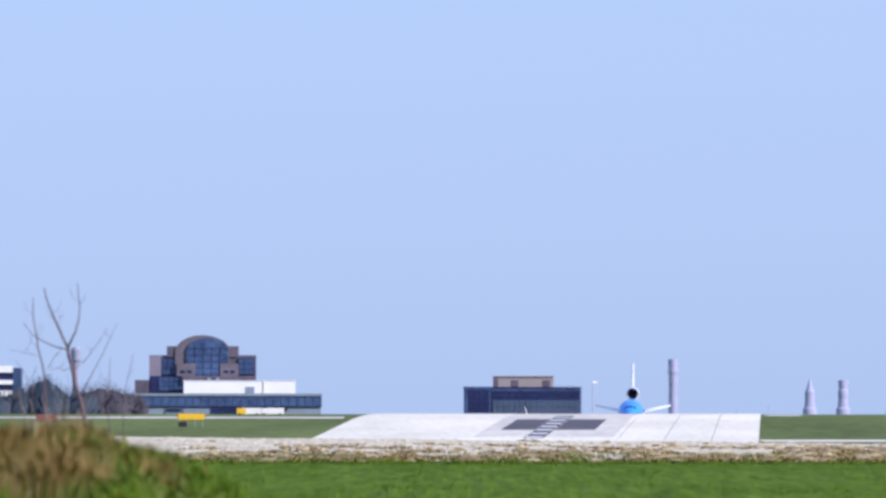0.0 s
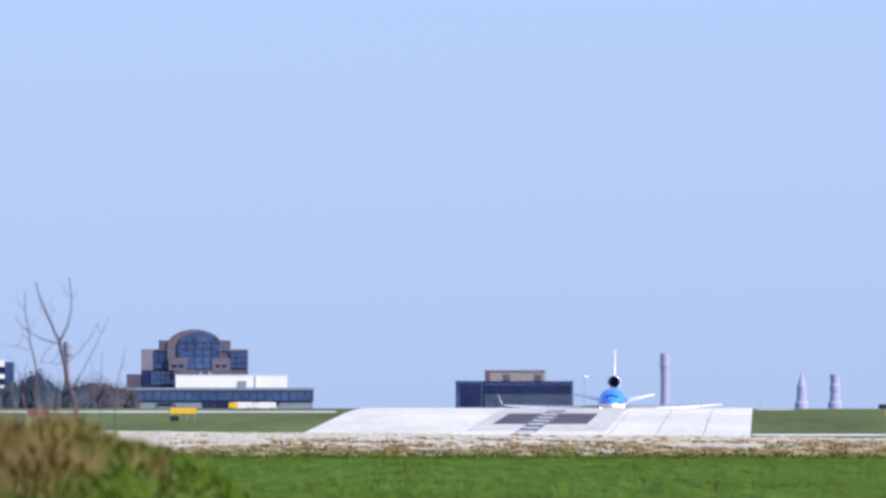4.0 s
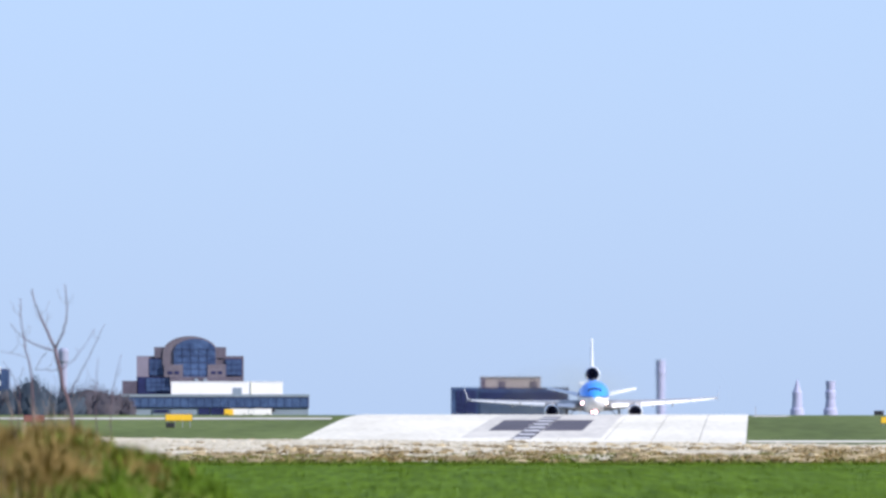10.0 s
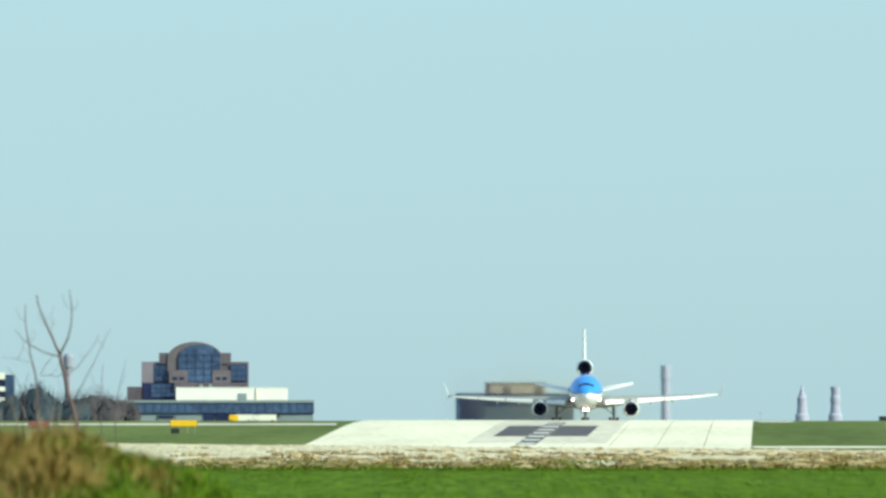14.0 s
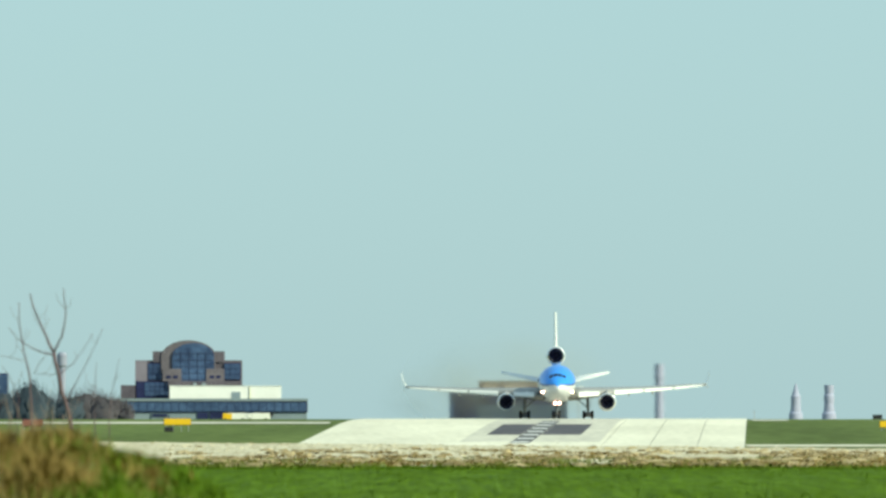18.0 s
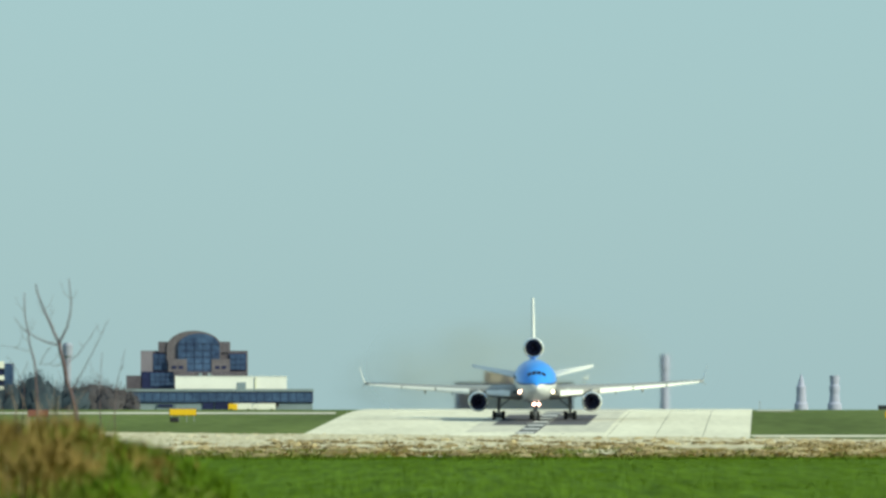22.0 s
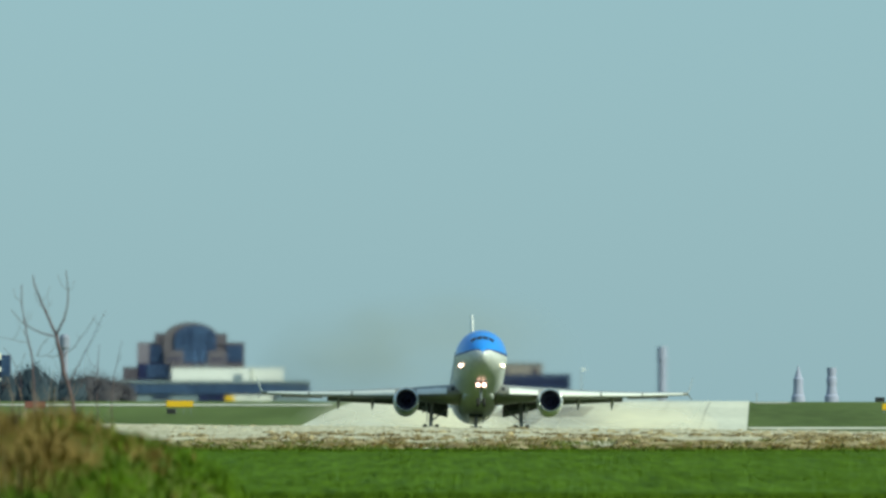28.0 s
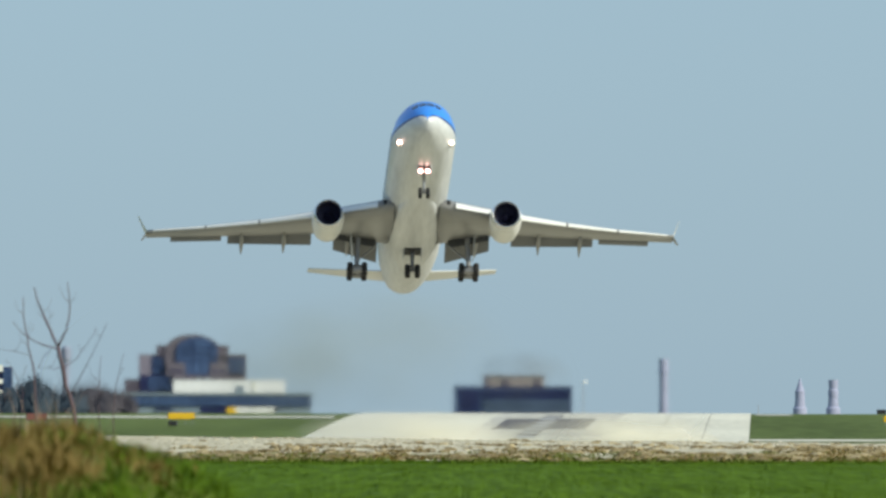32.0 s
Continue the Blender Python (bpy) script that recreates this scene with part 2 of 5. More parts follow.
while y < 2265:
    slab(0.1, 2.35, y, y + 13, 3, 0.140, "painted_bar", M_PAINT, runway, 0.02)
    y += 44


# ---- far buildings ----
# brown stone, pale stone and blue glass have a haze tint mixed into them
M_BROWN = mat("hazed_brown_stone", (0.086, 0.072, 0.096), 0.85, 0.15, 0.15, 0.2, col2=(0.112, 0.095, 0.120))
M_PALEST = mat("hazed_pale_stone", (0.104, 0.088, 0.110), 0.85, 0.12, 0.15, 0.2, col2=(0.136, 0.117, 0.138))
M_BEIGE = mat("beige_panel", (0.30, 0.255, 0.235), 0.8, 0.1, 0.2)
M_PIER = mat("grey_stone", (0.205, 0.18, 0.225), 0.85, 0.1, 0.2)
M_GLASS = mat("hazed_blue_glass", (0.030, 0.050, 0.128), 0.3, 0.3, 0.08, col2=(0.058, 0.098, 0.190), spec=0.35)
M_DGLASS = mat("dark_glass", (0.020, 0.024, 0.080), 0.3, 0.3, 0.1, spec=0.3)
M_BAR = mat("window_bar", (0.030, 0.044, 0.105), 0.4, 0.1, 0.5)
M_WHITE = mat("white_panel", (0.80, 0.78, 0.73), 0.6, 0.04, 0.2)
M_GREYB = mat("grey_panel", (0.21, 0.26, 0.30), 0.7, 0.1, 0.2)
# haze is put into these two colours, bluer and paler than the bare towers
M_STACK = mat("hazed_concrete", (0.35, 0.36, 0.50), 0.9, 0.08, 0.08)
M_TOWER = mat("hazed_tower_grey", (0.27, 0.285, 0.385), 0.8, 0.1, 0.1)
M_CREAM = mat("cream_paint", (0.62, 0.60, 0.40), 0.6, 0.06, 1.0)
M_PGLASS = mat("pale_glass", (0.066, 0.092, 0.146), 0.3, 0.25, 0.1)
M_YELLOW = mat("yellow_paint", (0.80, 0.48, 0.02), 0.5, 0.06, 1.0)
M_BLACK = mat("black_paint", (0.015, 0.015, 0.018), 0.6, 0.2, 1.0)
M_RED = mat("faded_red_paint", (0.22, 0.08, 0.065), 0.6, 0.1, 1.0)
M_STEEL = mat("galvanised_steel", (0.35, 0.36, 0.38), 0.5, 0.1, 1.0, metal=0.6)
M_BARK = mat("grey_bark", (0.125, 0.078, 0.090), 0.9, 0.25, 4.0, 0.4)
# the blue cast of distant haze is put into both crown colours
M_BARECROWN = mat("hazed_crown_twigs", (0.064, 0.062, 0.077), 0.9, 0.12, 0.12, col2=(0.090, 0.082, 0.092), fine=4, island=0.04, spec=0.1)
M_CROWN = mat("hazed_hedge_leaves", (0.038, 0.055, 0.076), 0.9, 0.12, 0.12, col2=(0.058, 0.074, 0.092), fine=4, island=0.04, spec=0.1)

FAR_Y = 4500
FAR_Z = fall(FAR_Y)


def block(name, m, parent, x0, x1, z0, z1, y0=0.0, depth=12.0, label=""):
    """A box of a far building; y0 counts back from its front line."""
    return part(name, boxed(x0, x1, FAR_Y + y0, FAR_Y + y0 + depth, z0, z1), m, parent, label)


def pane_rows(parent, x0, x1, z0, z1, cols, rows, y0, m, gap=0.16):
    """Separate panes set a little proud of a dark wall."""
    w, h = (x1 - x0) / cols, (z1 - z0) / rows
    for i in range(cols):
        for j in range(rows):
            block("pane", m, parent, x0 + i * w + gap / 2, x0 + (i + 1) * w - gap / 2, z0 + j * h + gap / 2, z0 + (j + 1) * h - gap / 2, y0, 0.2)


def arch(x0, x1, z0, ztop, y0, depth, n=18):
    """A solid with an arched top: straight sides to the springing, then a half ellipse."""
    cx, rx = (x0 + x1) / 2, (x1 - x0) / 2
    zs = ztop - rx * 0.62
    prof = [(x1, z0)] + [(cx + rx * math.cos(math.pi * k / n), zs + (ztop - zs) * math.sin(math.pi * k / n)) for k in range(n + 1)] + [(x0, z0)]
    bm = bmesh.new()
    loft(bm, [[(x, FAR_Y + y0, z) for x, z in prof], [(x, FAR_Y + y0 + depth, z) for x, z in prof]])
    return bm


office = tagged(empty("office_building", -79.24, FAR_Y, FAR_Z), "stepped brown office block with an arched blue glass front", "building")


def under(ob, parent):
    ob.parent = parent
    ob.matrix_parent_inverse = Matrix.Translation(parent.location).inverted()
    return ob


def oblock(*a, **k):
    return under(block(a[0], a[1], None, *a[2:], **k), office)


oblock("wall", M_BROWN, -95.82, -62.65, FAR_Z, 18.72, y0=4, depth=22)
oblock("wall", M_BROWN, -90.35, -68.12, 18.19, 21.54, y0=3.4, depth=20)
oblock("pier", M_PIER, -95.82, -92.12, 12.19, 18.63, y0=3.2, depth=0.7, label="pale stone corner pier")
under(part("barrel_roof", arch(-87.71, -70.76, 14.66, 24.98, 3.0, 20), M_PALEST, None, "pale stone barrel vault"), office)
front = under(part("arched_window", arch(-84.18, -71.12, 12.01, 24.1, 2.4, 0.5), M_GLASS, None, "dark blue glass under the vault"), office)
for k in range(5):
    zz = 12.54 + k * (22.78 - 12.54) / 5
    b = block("mullion", M_BAR, None, -83.82, -71.47, zz, zz + 0.18, 2.25, 0.16)
    under(b, office)
for k in range(1, 5):
    xx = -84.18 + k * (-71.12 - -84.18) / 5
    under(block("mullion", M_BAR, None, xx, xx + 0.16, 12.19, 21.36, 2.25, 0.16), office)
for a, b in ((-92.12, -87.18), (-68.12, -62.82)):
    bank = oblock("window_bank", M_DGLASS, a, b, 12.54, 17.84, y0=3.6, depth=0.42, label="dark tinted windows")
    pane_rows(bank, a + 0.1, b - 0.1, 12.72, 17.66, 3, 3, 3.42, M_GLASS)
for a, b in ((-87.18, -81.35), (-73.59, -67.94)):
    bay = oblock("stone_bay", M_PALEST, a, b, 12.19, 16.07, y0=2.0, depth=1.6, label="pale stone bay with small windows")
    pane_rows(bay, a + 0.8, b - 0.8, 12.72, 14.31, 2, 1, 1.85, M_DGLASS, 0.7)
oblock("stone_band", M_BROWN, -85.41, -62.47, 10.07, 12.19, y0=1.5, depth=2.6)
low = oblock("lower_front", M_DGLASS, -95.47, -84.88, FAR_Z, 12.1, y0=2.6, depth=1.5, label="dark glass lower front")
pane_rows(low, -92.82, -85.06, 7.6, 11.84, 5, 3, 2.45, M_GLASS)
for k in range(2):
    oblock("roof_unit", M_GREYB, -77.65 + 2.8 * k, -76.59 + 2.8 * k, 10.07, 11.66, y0=0.6, depth=0.8)

annex = tagged(block("annex", M_BROWN, None, -100.24, -95.82, FAR_Z, 10.95, -1, 10), "small brown block behind the offices", "building")

hangar = tagged(empty("white_building", -67.76, FAR_Y, FAR_Z), "plain white flat-roofed building with a grey door", "building")


def hblock(*a, **k):
    return under(block(a[0], a[1], None, *a[2:], **k), hangar)


hblock("wall", M_WHITE, -84.88, -50.12, FAR_Z, 10.6, y0=-6, depth=6)
hblock("door", M_GREYB, -65.47, -62.82, 6.36, 8.84, y0=-6.2, depth=0.25)
hblock("parapet", M_WHITE, -84.97, -50.03, 10.6, 10.78, y0=-6.15, depth=6.2)
hblock("downpipe", M_CREAM, -60.0, -59.74, 6.36, 10.42, y0=-6.3, depth=0.25)

terminal = tagged(empty("long_low_building", -71.82, FAR_Y, FAR_Z), "long low building with a dark glass band under a pale roof", "building")


def tblock(*a, **k):
    return under(block(a[0], a[1], None, *a[2:], **k), terminal)


tblock("wall", M_GREYB, -101.82, -42.0, FAR_Z, 2.48, y0=-18, depth=10)
tblock("roof", M_GREYB, -102.18, -41.65, 5.92, 6.72, y0=-19, depth=12, label="pale roof edge")
band = tblock("glass_band", M_DGLASS, -101.82, -41.82, 2.48, 5.92, y0=-18.5, depth=11, label="dark continuous glazing")
pane_rows(band, -101.65, -42.0, 2.66, 5.66, 24, 1, -18.65, M_GLASS, 0.2)
tblock("shutter", M_PGLASS, -101.6, -99.2, FAR_Z, 1.95, y0=-18.3, depth=0.4)
# dark panel before the wall stands for the shaded recess of the bay
tblock("loading_bay", M_DGLASS, -90.0, -85.4, 1.05, 1.9, y0=-18.6, depth=0.5)
tblock("door", M_DGLASS, -76.06, -72.71, FAR_Z, 2.31, y0=-18.4, depth=0.5)
tblock("door", M_DGLASS, -72.18, -67.94, FAR_Z, 2.39, y0=-18.5, depth=0.5)
tblock("door", M_BLACK, -56.65, -52.41, 1.25, 2.39, y0=-18.5, depth=0.5)
for a, b in ((-99.0, -91.06), (-90.35, -85.41), (-84.71, -76.59)):
    tblock("shutter", M_GREYB, a, b, FAR_Z, 1.95, y0=-18.3, depth=0.4)

for k, (a, b) in enumerate(((-67.94, -60.53), (-60.35, -53.29))):
    van = tagged(empty("box_truck", (a + b) / 2, FAR_Y - 30, FAR_Z), "white box truck parked by the low building" if k else "white box truck with a yellow cab end", "truck", "parked trucks")
    x0, x1 = a, b
    zb = 0.01
    under(part("cargo_box", boxed(x0 + 1.6, x1, FAR_Y - 31.3, FAR_Y - 28.8, zb + 0.3, 2.22, 0.06), M_WHITE), van)
    under(part("cab", boxed(x0, x0 + (2.9 if k == 0 else 1.5), FAR_Y - 31.4, FAR_Y - 28.9, zb + 0.2, 2.09, 0.12), M_YELLOW if k == 0 else M_WHITE), van)
    under(part("chassis", boxed(x0, x1, FAR_Y - 31.0, FAR_Y - 29.1, FAR_Z + 0.5, zb + 0.3, 0.05), M_BLACK), van)
    for wx in (x0 + 0.8, x1 - 1.2):
        for wy in (-31.3, -28.9):
            under(part("wheel", lathe(bmesh.new(), [(FAR_Y + wy - 0.15, 0.3), (FAR_Y + wy - 0.15, 0.5), (FAR_Y + wy + 0.15, 0.5), (FAR_Y + wy + 0.15, 0.3)], 12, "y", wx, FAR_Z + 0.5, True), M_BLACK), van)

# block beside the runway axis
offices2 = tagged(empty("flat_office_block", 21.0, FAR_Y, FAR_Z), "flat dark-glazed office block with a beige penthouse", "building")


def fblock(*a, **k):
    return under(block(a[0], a[1], None, *a[2:], **k), offices2)


fblock("wall", M_DGLASS, 2.47, 39.18, FAR_Z, 8.66, y0=0, depth=24)
fblock("parapet", M_DGLASS, 2.38, 39.26, 8.39, 8.84, y0=-0.2, depth=24.4)
wing = fblock("side_wing", M_GLASS, 2.47, 10.94, FAR_Z, 8.92, y0=-1.2, depth=1.1, label="dark glazed end wing")
pane_rows(wing, 3.88, 10.59, 0.89, 8.13, 4, 4, -1.35, M_DGLASS)
main = fblock("curtain_wall", M_GLASS, 11.29, 39.0, FAR_Z, 8.13, y0=-0.6, depth=0.5, label="blue curtain wall")
pane_rows(main, 11.47, 38.82, 4.78, 7.78, 16, 2, -0.75, M_DGLASS, 0.18)
pane_rows(main, 11.47, 38.82, 0.54, 4.6, 16, 2, -0.75, M_PGLASS, 0.14)
fblock("penthouse", M_BEIGE, 11.65, 30.53, 8.66, 12.01, y0=5, depth=14, label="beige penthouse")
fblock("penthouse_end", M_BROWN, 11.65, 13.24, 8.66, 12.1, y0=4.8, depth=0.4)
for vx in (18.53, 28.41):
    fblock("vent", M_BROWN, vx - 1.05, vx + 1.05, 9.01, 10.95, y0=4.8, depth=0.4)
fblock("penthouse_roof", M_BEIGE, 11.47, 30.71, 12.01, 12.28, y0=4.6, depth=15)

# striped block at the edge of the hedge
striped = tagged(empty("striped_office_block", -141.88, FAR_Y, FAR_Z), "white-banded office block with dark windows", "building")


def sblock(*a, **k):
    return under(block(a[0], a[1], None, *a[2:], **k), striped)


sblock("wall", M_DGLASS, -159.53, -135.88, FAR_Z, 14.66, y0=0, depth=20)
sblock("glass_corner", M_GLASS, -138.35, -135.71, 3.72, 14.13, y0=-0.5, depth=0.6)
for a, b in ((15.36, 13.25), (10.95, 9.54), (7.6, 5.84), (3.89, 2.13)):
    sblock("white_band", M_WHITE, -159.88, -138.35, b, a, y0=-0.8, depth=1.0)


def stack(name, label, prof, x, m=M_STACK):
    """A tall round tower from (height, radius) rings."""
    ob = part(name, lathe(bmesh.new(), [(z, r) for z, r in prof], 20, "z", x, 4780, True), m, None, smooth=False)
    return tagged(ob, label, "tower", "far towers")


FZ2 = fall(4780)
R = 4780 / 25500
# haze on the towers comes only from their blue-grey base colour
stack("chimney", "tall grey concrete chimney, haze in its colour", [(FZ2, 8.3 * R), (7.97, 7.6 * R), (13.41, 7.8 * R), (13.78, 8.9 * R), (15.1, 8.9 * R), (15.47, 8.2 * R), (18.47, 8.6 * R)], 72.07)
stack("spired_tower", "grey tower with a tapering spire, haze in its colour", [(FZ2, 12.5 * R), (1.97, 12 * R), (2.72, 9.6 * R), (4.97, 8.6 * R), (7.79, 8.6 * R), (8.35, 6.6 * R), (12.1, 0.7 * R)], 117.44)
stack("flat_topped_tower", "grey flat-topped tower, haze in its colour", [(FZ2, 12.8 * R), (1.97, 12.4 * R), (2.72, 9.8 * R), (5.35, 8.4 * R), (6.66, 9.2 * R), (7.97, 9.2 * R), (8.54, 7.8 * R), (11.53, 8.8 * R)], 128.5)
stack("water_tower", "pale grey round tower behind the hedge, haze in its colour", [(FZ2, 6 * R), (7.97, 6 * R), (17.35, 6.5 * R), (18.1, 9 * R), (21.47, 9 * R), (22.41, 6 * R)], -125.97, M_TOWER)

# ---- things on the airfield ----
def lamp_post(x, y, ztop):
    z0 = land(x, y)
    p = tagged(empty("lamp_post", x, y, z0), "thin grey lamp post with a white lamp head", "lamp post")
    part("pole", tube(bmesh.new(), [(0, 0, 0), (0, 0, ztop - z0)], [0.16, 0.09]), M_STEEL, p)
    part("lamp_head", boxed(-0.1, 1.0, -0.25, 0.25, ztop - z0 - 0.1, ztop - z0 + 0.35, 0.1), M_WHITE, p)
    part("base", boxed(-0.3, 0.3, -0.3, 0.3, 0, 0.3, 0.04), M_CONCW, p)
    return p


lamp_post(31.32, 3300, 7.81)


def guidance_sign(name, label, x0, x1, y, z0, z1, m, box_x=None):
    zg = land((x0 + x1) / 2, y)
    s = tagged(empty(name, (x0 + x1) / 2, y, zg), label, "airfield sign")
    w = (x1 - x0) / 2
    part("panel", boxed(-w, w, -0.12, 0.12, z0 - zg, z1 - zg, 0.04), m, s)
    part("frame", boxed(-w - 0.05, w + 0.05, 0.0, 0.16, z0 - zg - 0.05, z1 - zg + 0.05, 0.02), M_BLACK, s)
    for k in (-0.85, -0.3, 0.3, 0.85):
        part("leg", boxed(w * k - 0.05, w * k + 0.05, -0.05, 0.05, 0, z0 - zg, 0.0), M_STEEL, s)
    if box_x is not None:
        part("base_box", boxed(-w + 0.05, -w + 0.05 + box_x, -0.4, -0.1, 0.0, 0.75, 0.04), M_BLACK, s, "black base box")
    return s


guidance_sign("taxiway_sign", "yellow taxiway sign on short legs in turf", -40.67, -36.78, 2110, 0.15, 1.06, M_YELLOW, 1.3)
guidance_sign("taxiway_sign", "yellow taxiway sign on short legs in turf", 64.43, 68.34, 2120, -0.23, 0.69, M_YELLOW)
guidance_sign("mandatory_sign", "faded red airfield sign in turf", -61.69, -58.69, 2120, -0.06, 0.93, M_RED)
guidance_sign("distance_marker", "small black marker board on the crest", 69.72, 71.18, 2330, 0.96, 1.6, M_BLACK)

post = tagged(empty("marker_post", 50.53, 2330, land(50.53, 2330)), "thin grey marker post on the crest", "post")
part("pole", tube(bmesh.new(), [(0, 0, -0.1), (0, 0, 1.3)], [0.06, 0.05], 8), M_STEEL, post)
part("cap", boxed(-0.09, 0.09, -0.09, 0.09, 1.3, 1.5, 0.02), M_STEEL, post)

# pale service roads across the turf
def road(name, label, x0, x1, y0, y1, m):
    return tagged(sheet(name, spread(x0, x1, 20), spread(y0, y1, 4), m, 0.06), label, "road", kind="structure")


road("service_road", "pale service road across the turf", -400, axis_x(2250) - HALF - 1, 2225, 2262, M_CONCW)
road("service_road", "pale service road across the turf", axis_x(1930) + HALF + 0.2, 400, 1914, 1946, M_CONC)
road("shoulder", "bare paved shoulder beside the crest", axis_x(2330) + HALF + 0.2, axis_x(2330) + HALF + 6, 2290, 2330, M_CONCW)


# ---- hedge trees ----
def far_tree(x, y, h, w, seed):
    rnd = random.Random(seed)
    z0 = land(x, y)
    t = tagged(empty("tree", x, y, z0), "dark bare-twigged tree in a hedge line", "tree", "hedge line")
    bm = bmesh.new()
    tube(bm, [(0, 0, 0), (rnd.uniform(-.3, .3), 0, h * 0.35), (rnd.uniform(-.5, .5), 0, h * 0.8)], [0.32, 0.22, 0.06], 7)
    for k in range(9):
        a, zz = rnd.uniform(0, 6.28), h * rnd.uniform(0.2, 0.7)
        d = Vector((math.cos(a), math.sin(a), rnd.uniform(0.5, 1.2)))
        tube(bm, [(0, 0, zz), d * w * 0.25 + Vector((0, 0, zz)), d * w * 0.42 + Vector((0, 0, zz + h * 0.12))], [0.1, 0.06, 0.02], 5)
    part("trunk", bm, M_BARK, t)
    bm = bmesh.new()
    bmesh.ops.create_icosphere(bm, subdivisions=3, radius=1.0)
    for v in bm.verts:
        e = 0.80 + 0.40 * noise.noise(v.co * 2.2 + Vector((seed, 0, 0))) + 0.16 * noise.noise(v.co * 6.0 + Vector((0, seed, 0)))
        v.co = Vector((v.co.x * w / 2 * e, v.co.y * w / 2 * e, h * 0.47 + v.co.z * h * 0.5 * e))
    for k in range(1300):
        p = Vector((rnd.gauss(0, 1), rnd.gauss(0, 1), rnd.gauss(0, 1))).normalized()
        edge = (0.80 + 0.55 * noise.noise(p * 2.2 + Vector((seed, 0, 0)))) * rnd.uniform(0.55, 1.0)
        p = Vector((p.x * w / 2 * edge, p.y * w / 2 * edge, h * 0.5 + p.z * h * 0.5 * edge))
        s = rnd.uniform(0.12, 0.34)
        q = Euler((rnd.uniform(0, 6), rnd.uniform(0, 6), rnd.uniform(0, 6))).to_matrix()
        vs = [bm.verts.new(p + q @ Vector(c) * s * rnd.uniform(0.6, 1.3)) for c in ((1, 0, 0), (-1, 0, 0), (0, 1, 0), (0, -1, 0), (0, 0, 1), (0, 0, -1))]
        for i in (0, 1):
            for j in (2, 3):
                for m in (4, 5):
                    f = (vs[i], vs[j], vs[m])
                    bm.faces.new(f if (i + j + m) % 2 == 0 else f[::-1])
    # twigs standing out of the outline
    for k in range(60):
        a = rnd.uniform(0, 6.28)
        r = w * 0.4 * math.sqrt(rnd.random())
        x, y = r * math.cos(a), r * math.sin(a)
        zb = h * (0.55 + 0.3 * (1 - (2 * r / w) ** 2))
        tube(bm, [(x, y, zb), (x * 1.15 + rnd.uniform(-0.2, 0.2), y, zb + h * rnd.uniform(0.12, 0.28))], [0.05, 0.02], 4)
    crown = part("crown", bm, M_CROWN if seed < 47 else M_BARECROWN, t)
    for p in crown.data.polygons:
        p.use_smooth = True
    mid = Vector((0, 0, h * 0.45))
    crown.data.normals_split_custom_set_from_vertices([((v.co - mid).normalized() + Vector((0, -0.6, 0.6))).normalized() for v in crown.data.vertices])
    return t


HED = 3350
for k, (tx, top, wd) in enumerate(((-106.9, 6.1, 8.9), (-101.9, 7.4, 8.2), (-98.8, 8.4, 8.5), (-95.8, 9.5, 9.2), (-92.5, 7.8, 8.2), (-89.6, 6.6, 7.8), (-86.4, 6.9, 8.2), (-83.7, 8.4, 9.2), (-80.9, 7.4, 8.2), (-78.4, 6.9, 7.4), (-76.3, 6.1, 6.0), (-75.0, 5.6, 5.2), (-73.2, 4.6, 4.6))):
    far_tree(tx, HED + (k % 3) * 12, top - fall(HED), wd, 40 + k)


# ---- foreground ----
def blades(name, spots, material, label, category, n_blade, h, w, lean, seed, tuft=0.055):
    """Tufts of tapering, bent blades: one object."""
    rnd = random.Random(seed)
    vs, fs = [], []
    for x, y, k in spots:
        z = land(x, y)
        if 490 < y < 1640:
            z += 0.05
        for _ in range(n_blade):
            a, b = rnd.uniform(0, 6.283), rnd.uniform(0, 6.283)
            hh = h * k * rnd.uniform(0.55, 1.25)
            r = tuft * k
            bx, by = x + math.cos(b) * r * rnd.random() * 3, y + math.sin(b) * r * rnd.random() * 3
            dx, dy = math.cos(a), math.sin(a)
            ln = lean * hh * rnd.uniform(0.3, 1.2)
            ww = w * rnd.uniform(0.6, 1.3)
            i = len(vs)
            vs += [(bx - dy * ww, by + dx * ww, z - 0.03), (bx + dy * ww, by - dx * ww, z - 0.03),
                   (bx + dx * ln * 0.4 + dy * ww * 0.7, by + dy * ln * 0.4 - dx * ww * 0.7, z + hh * 0.6), (bx + dx * ln * 0.4 - dy * ww * 0.7, by + dy * ln * 0.4 + dx * ww * 0.7, z + hh * 0.6),
                   (bx + dx * ln, by + dy * ln, z + hh)]
            fs += [(i, i + 1, i + 2, i + 3), (i + 3, i + 2, i + 4)]
    me = bpy.data.meshes.new(name)
    me.from_pydata(vs, [], fs)
    me.materials.append(material)
    # soft, upward-facing shading, as light scatters through the leaves
    for p in me.polygons:
        p.use_smooth = True
    me.normals_split_custom_set_from_vertices([Vector((rnd.uniform(-0.12, 0.12), rnd.uniform(-0.12, 0.12), 1)).normalized() for _ in vs])
    return tagged(new(name, me), label, category, kind="stuff")


rnd = random.Random(5)
spots = []
while len(spots) < 64000:
    y = 215 + 470 * rnd.random() ** 1.25
    half = y * 0.0345 + 2
    x = rnd.uniform(-half, half)
    edge = 545 + 50 * noise.noise((x * 0.3, 4.2, 0)) + 25 * noise.noise((x * 1.5, 1.0, 0))
    if y < edge:
        spots.append((x, y, rnd.uniform(0.7, 1.25) * (1 + 0.15 * noise.noise((x * 0.5, y * 0.04, 2)))))
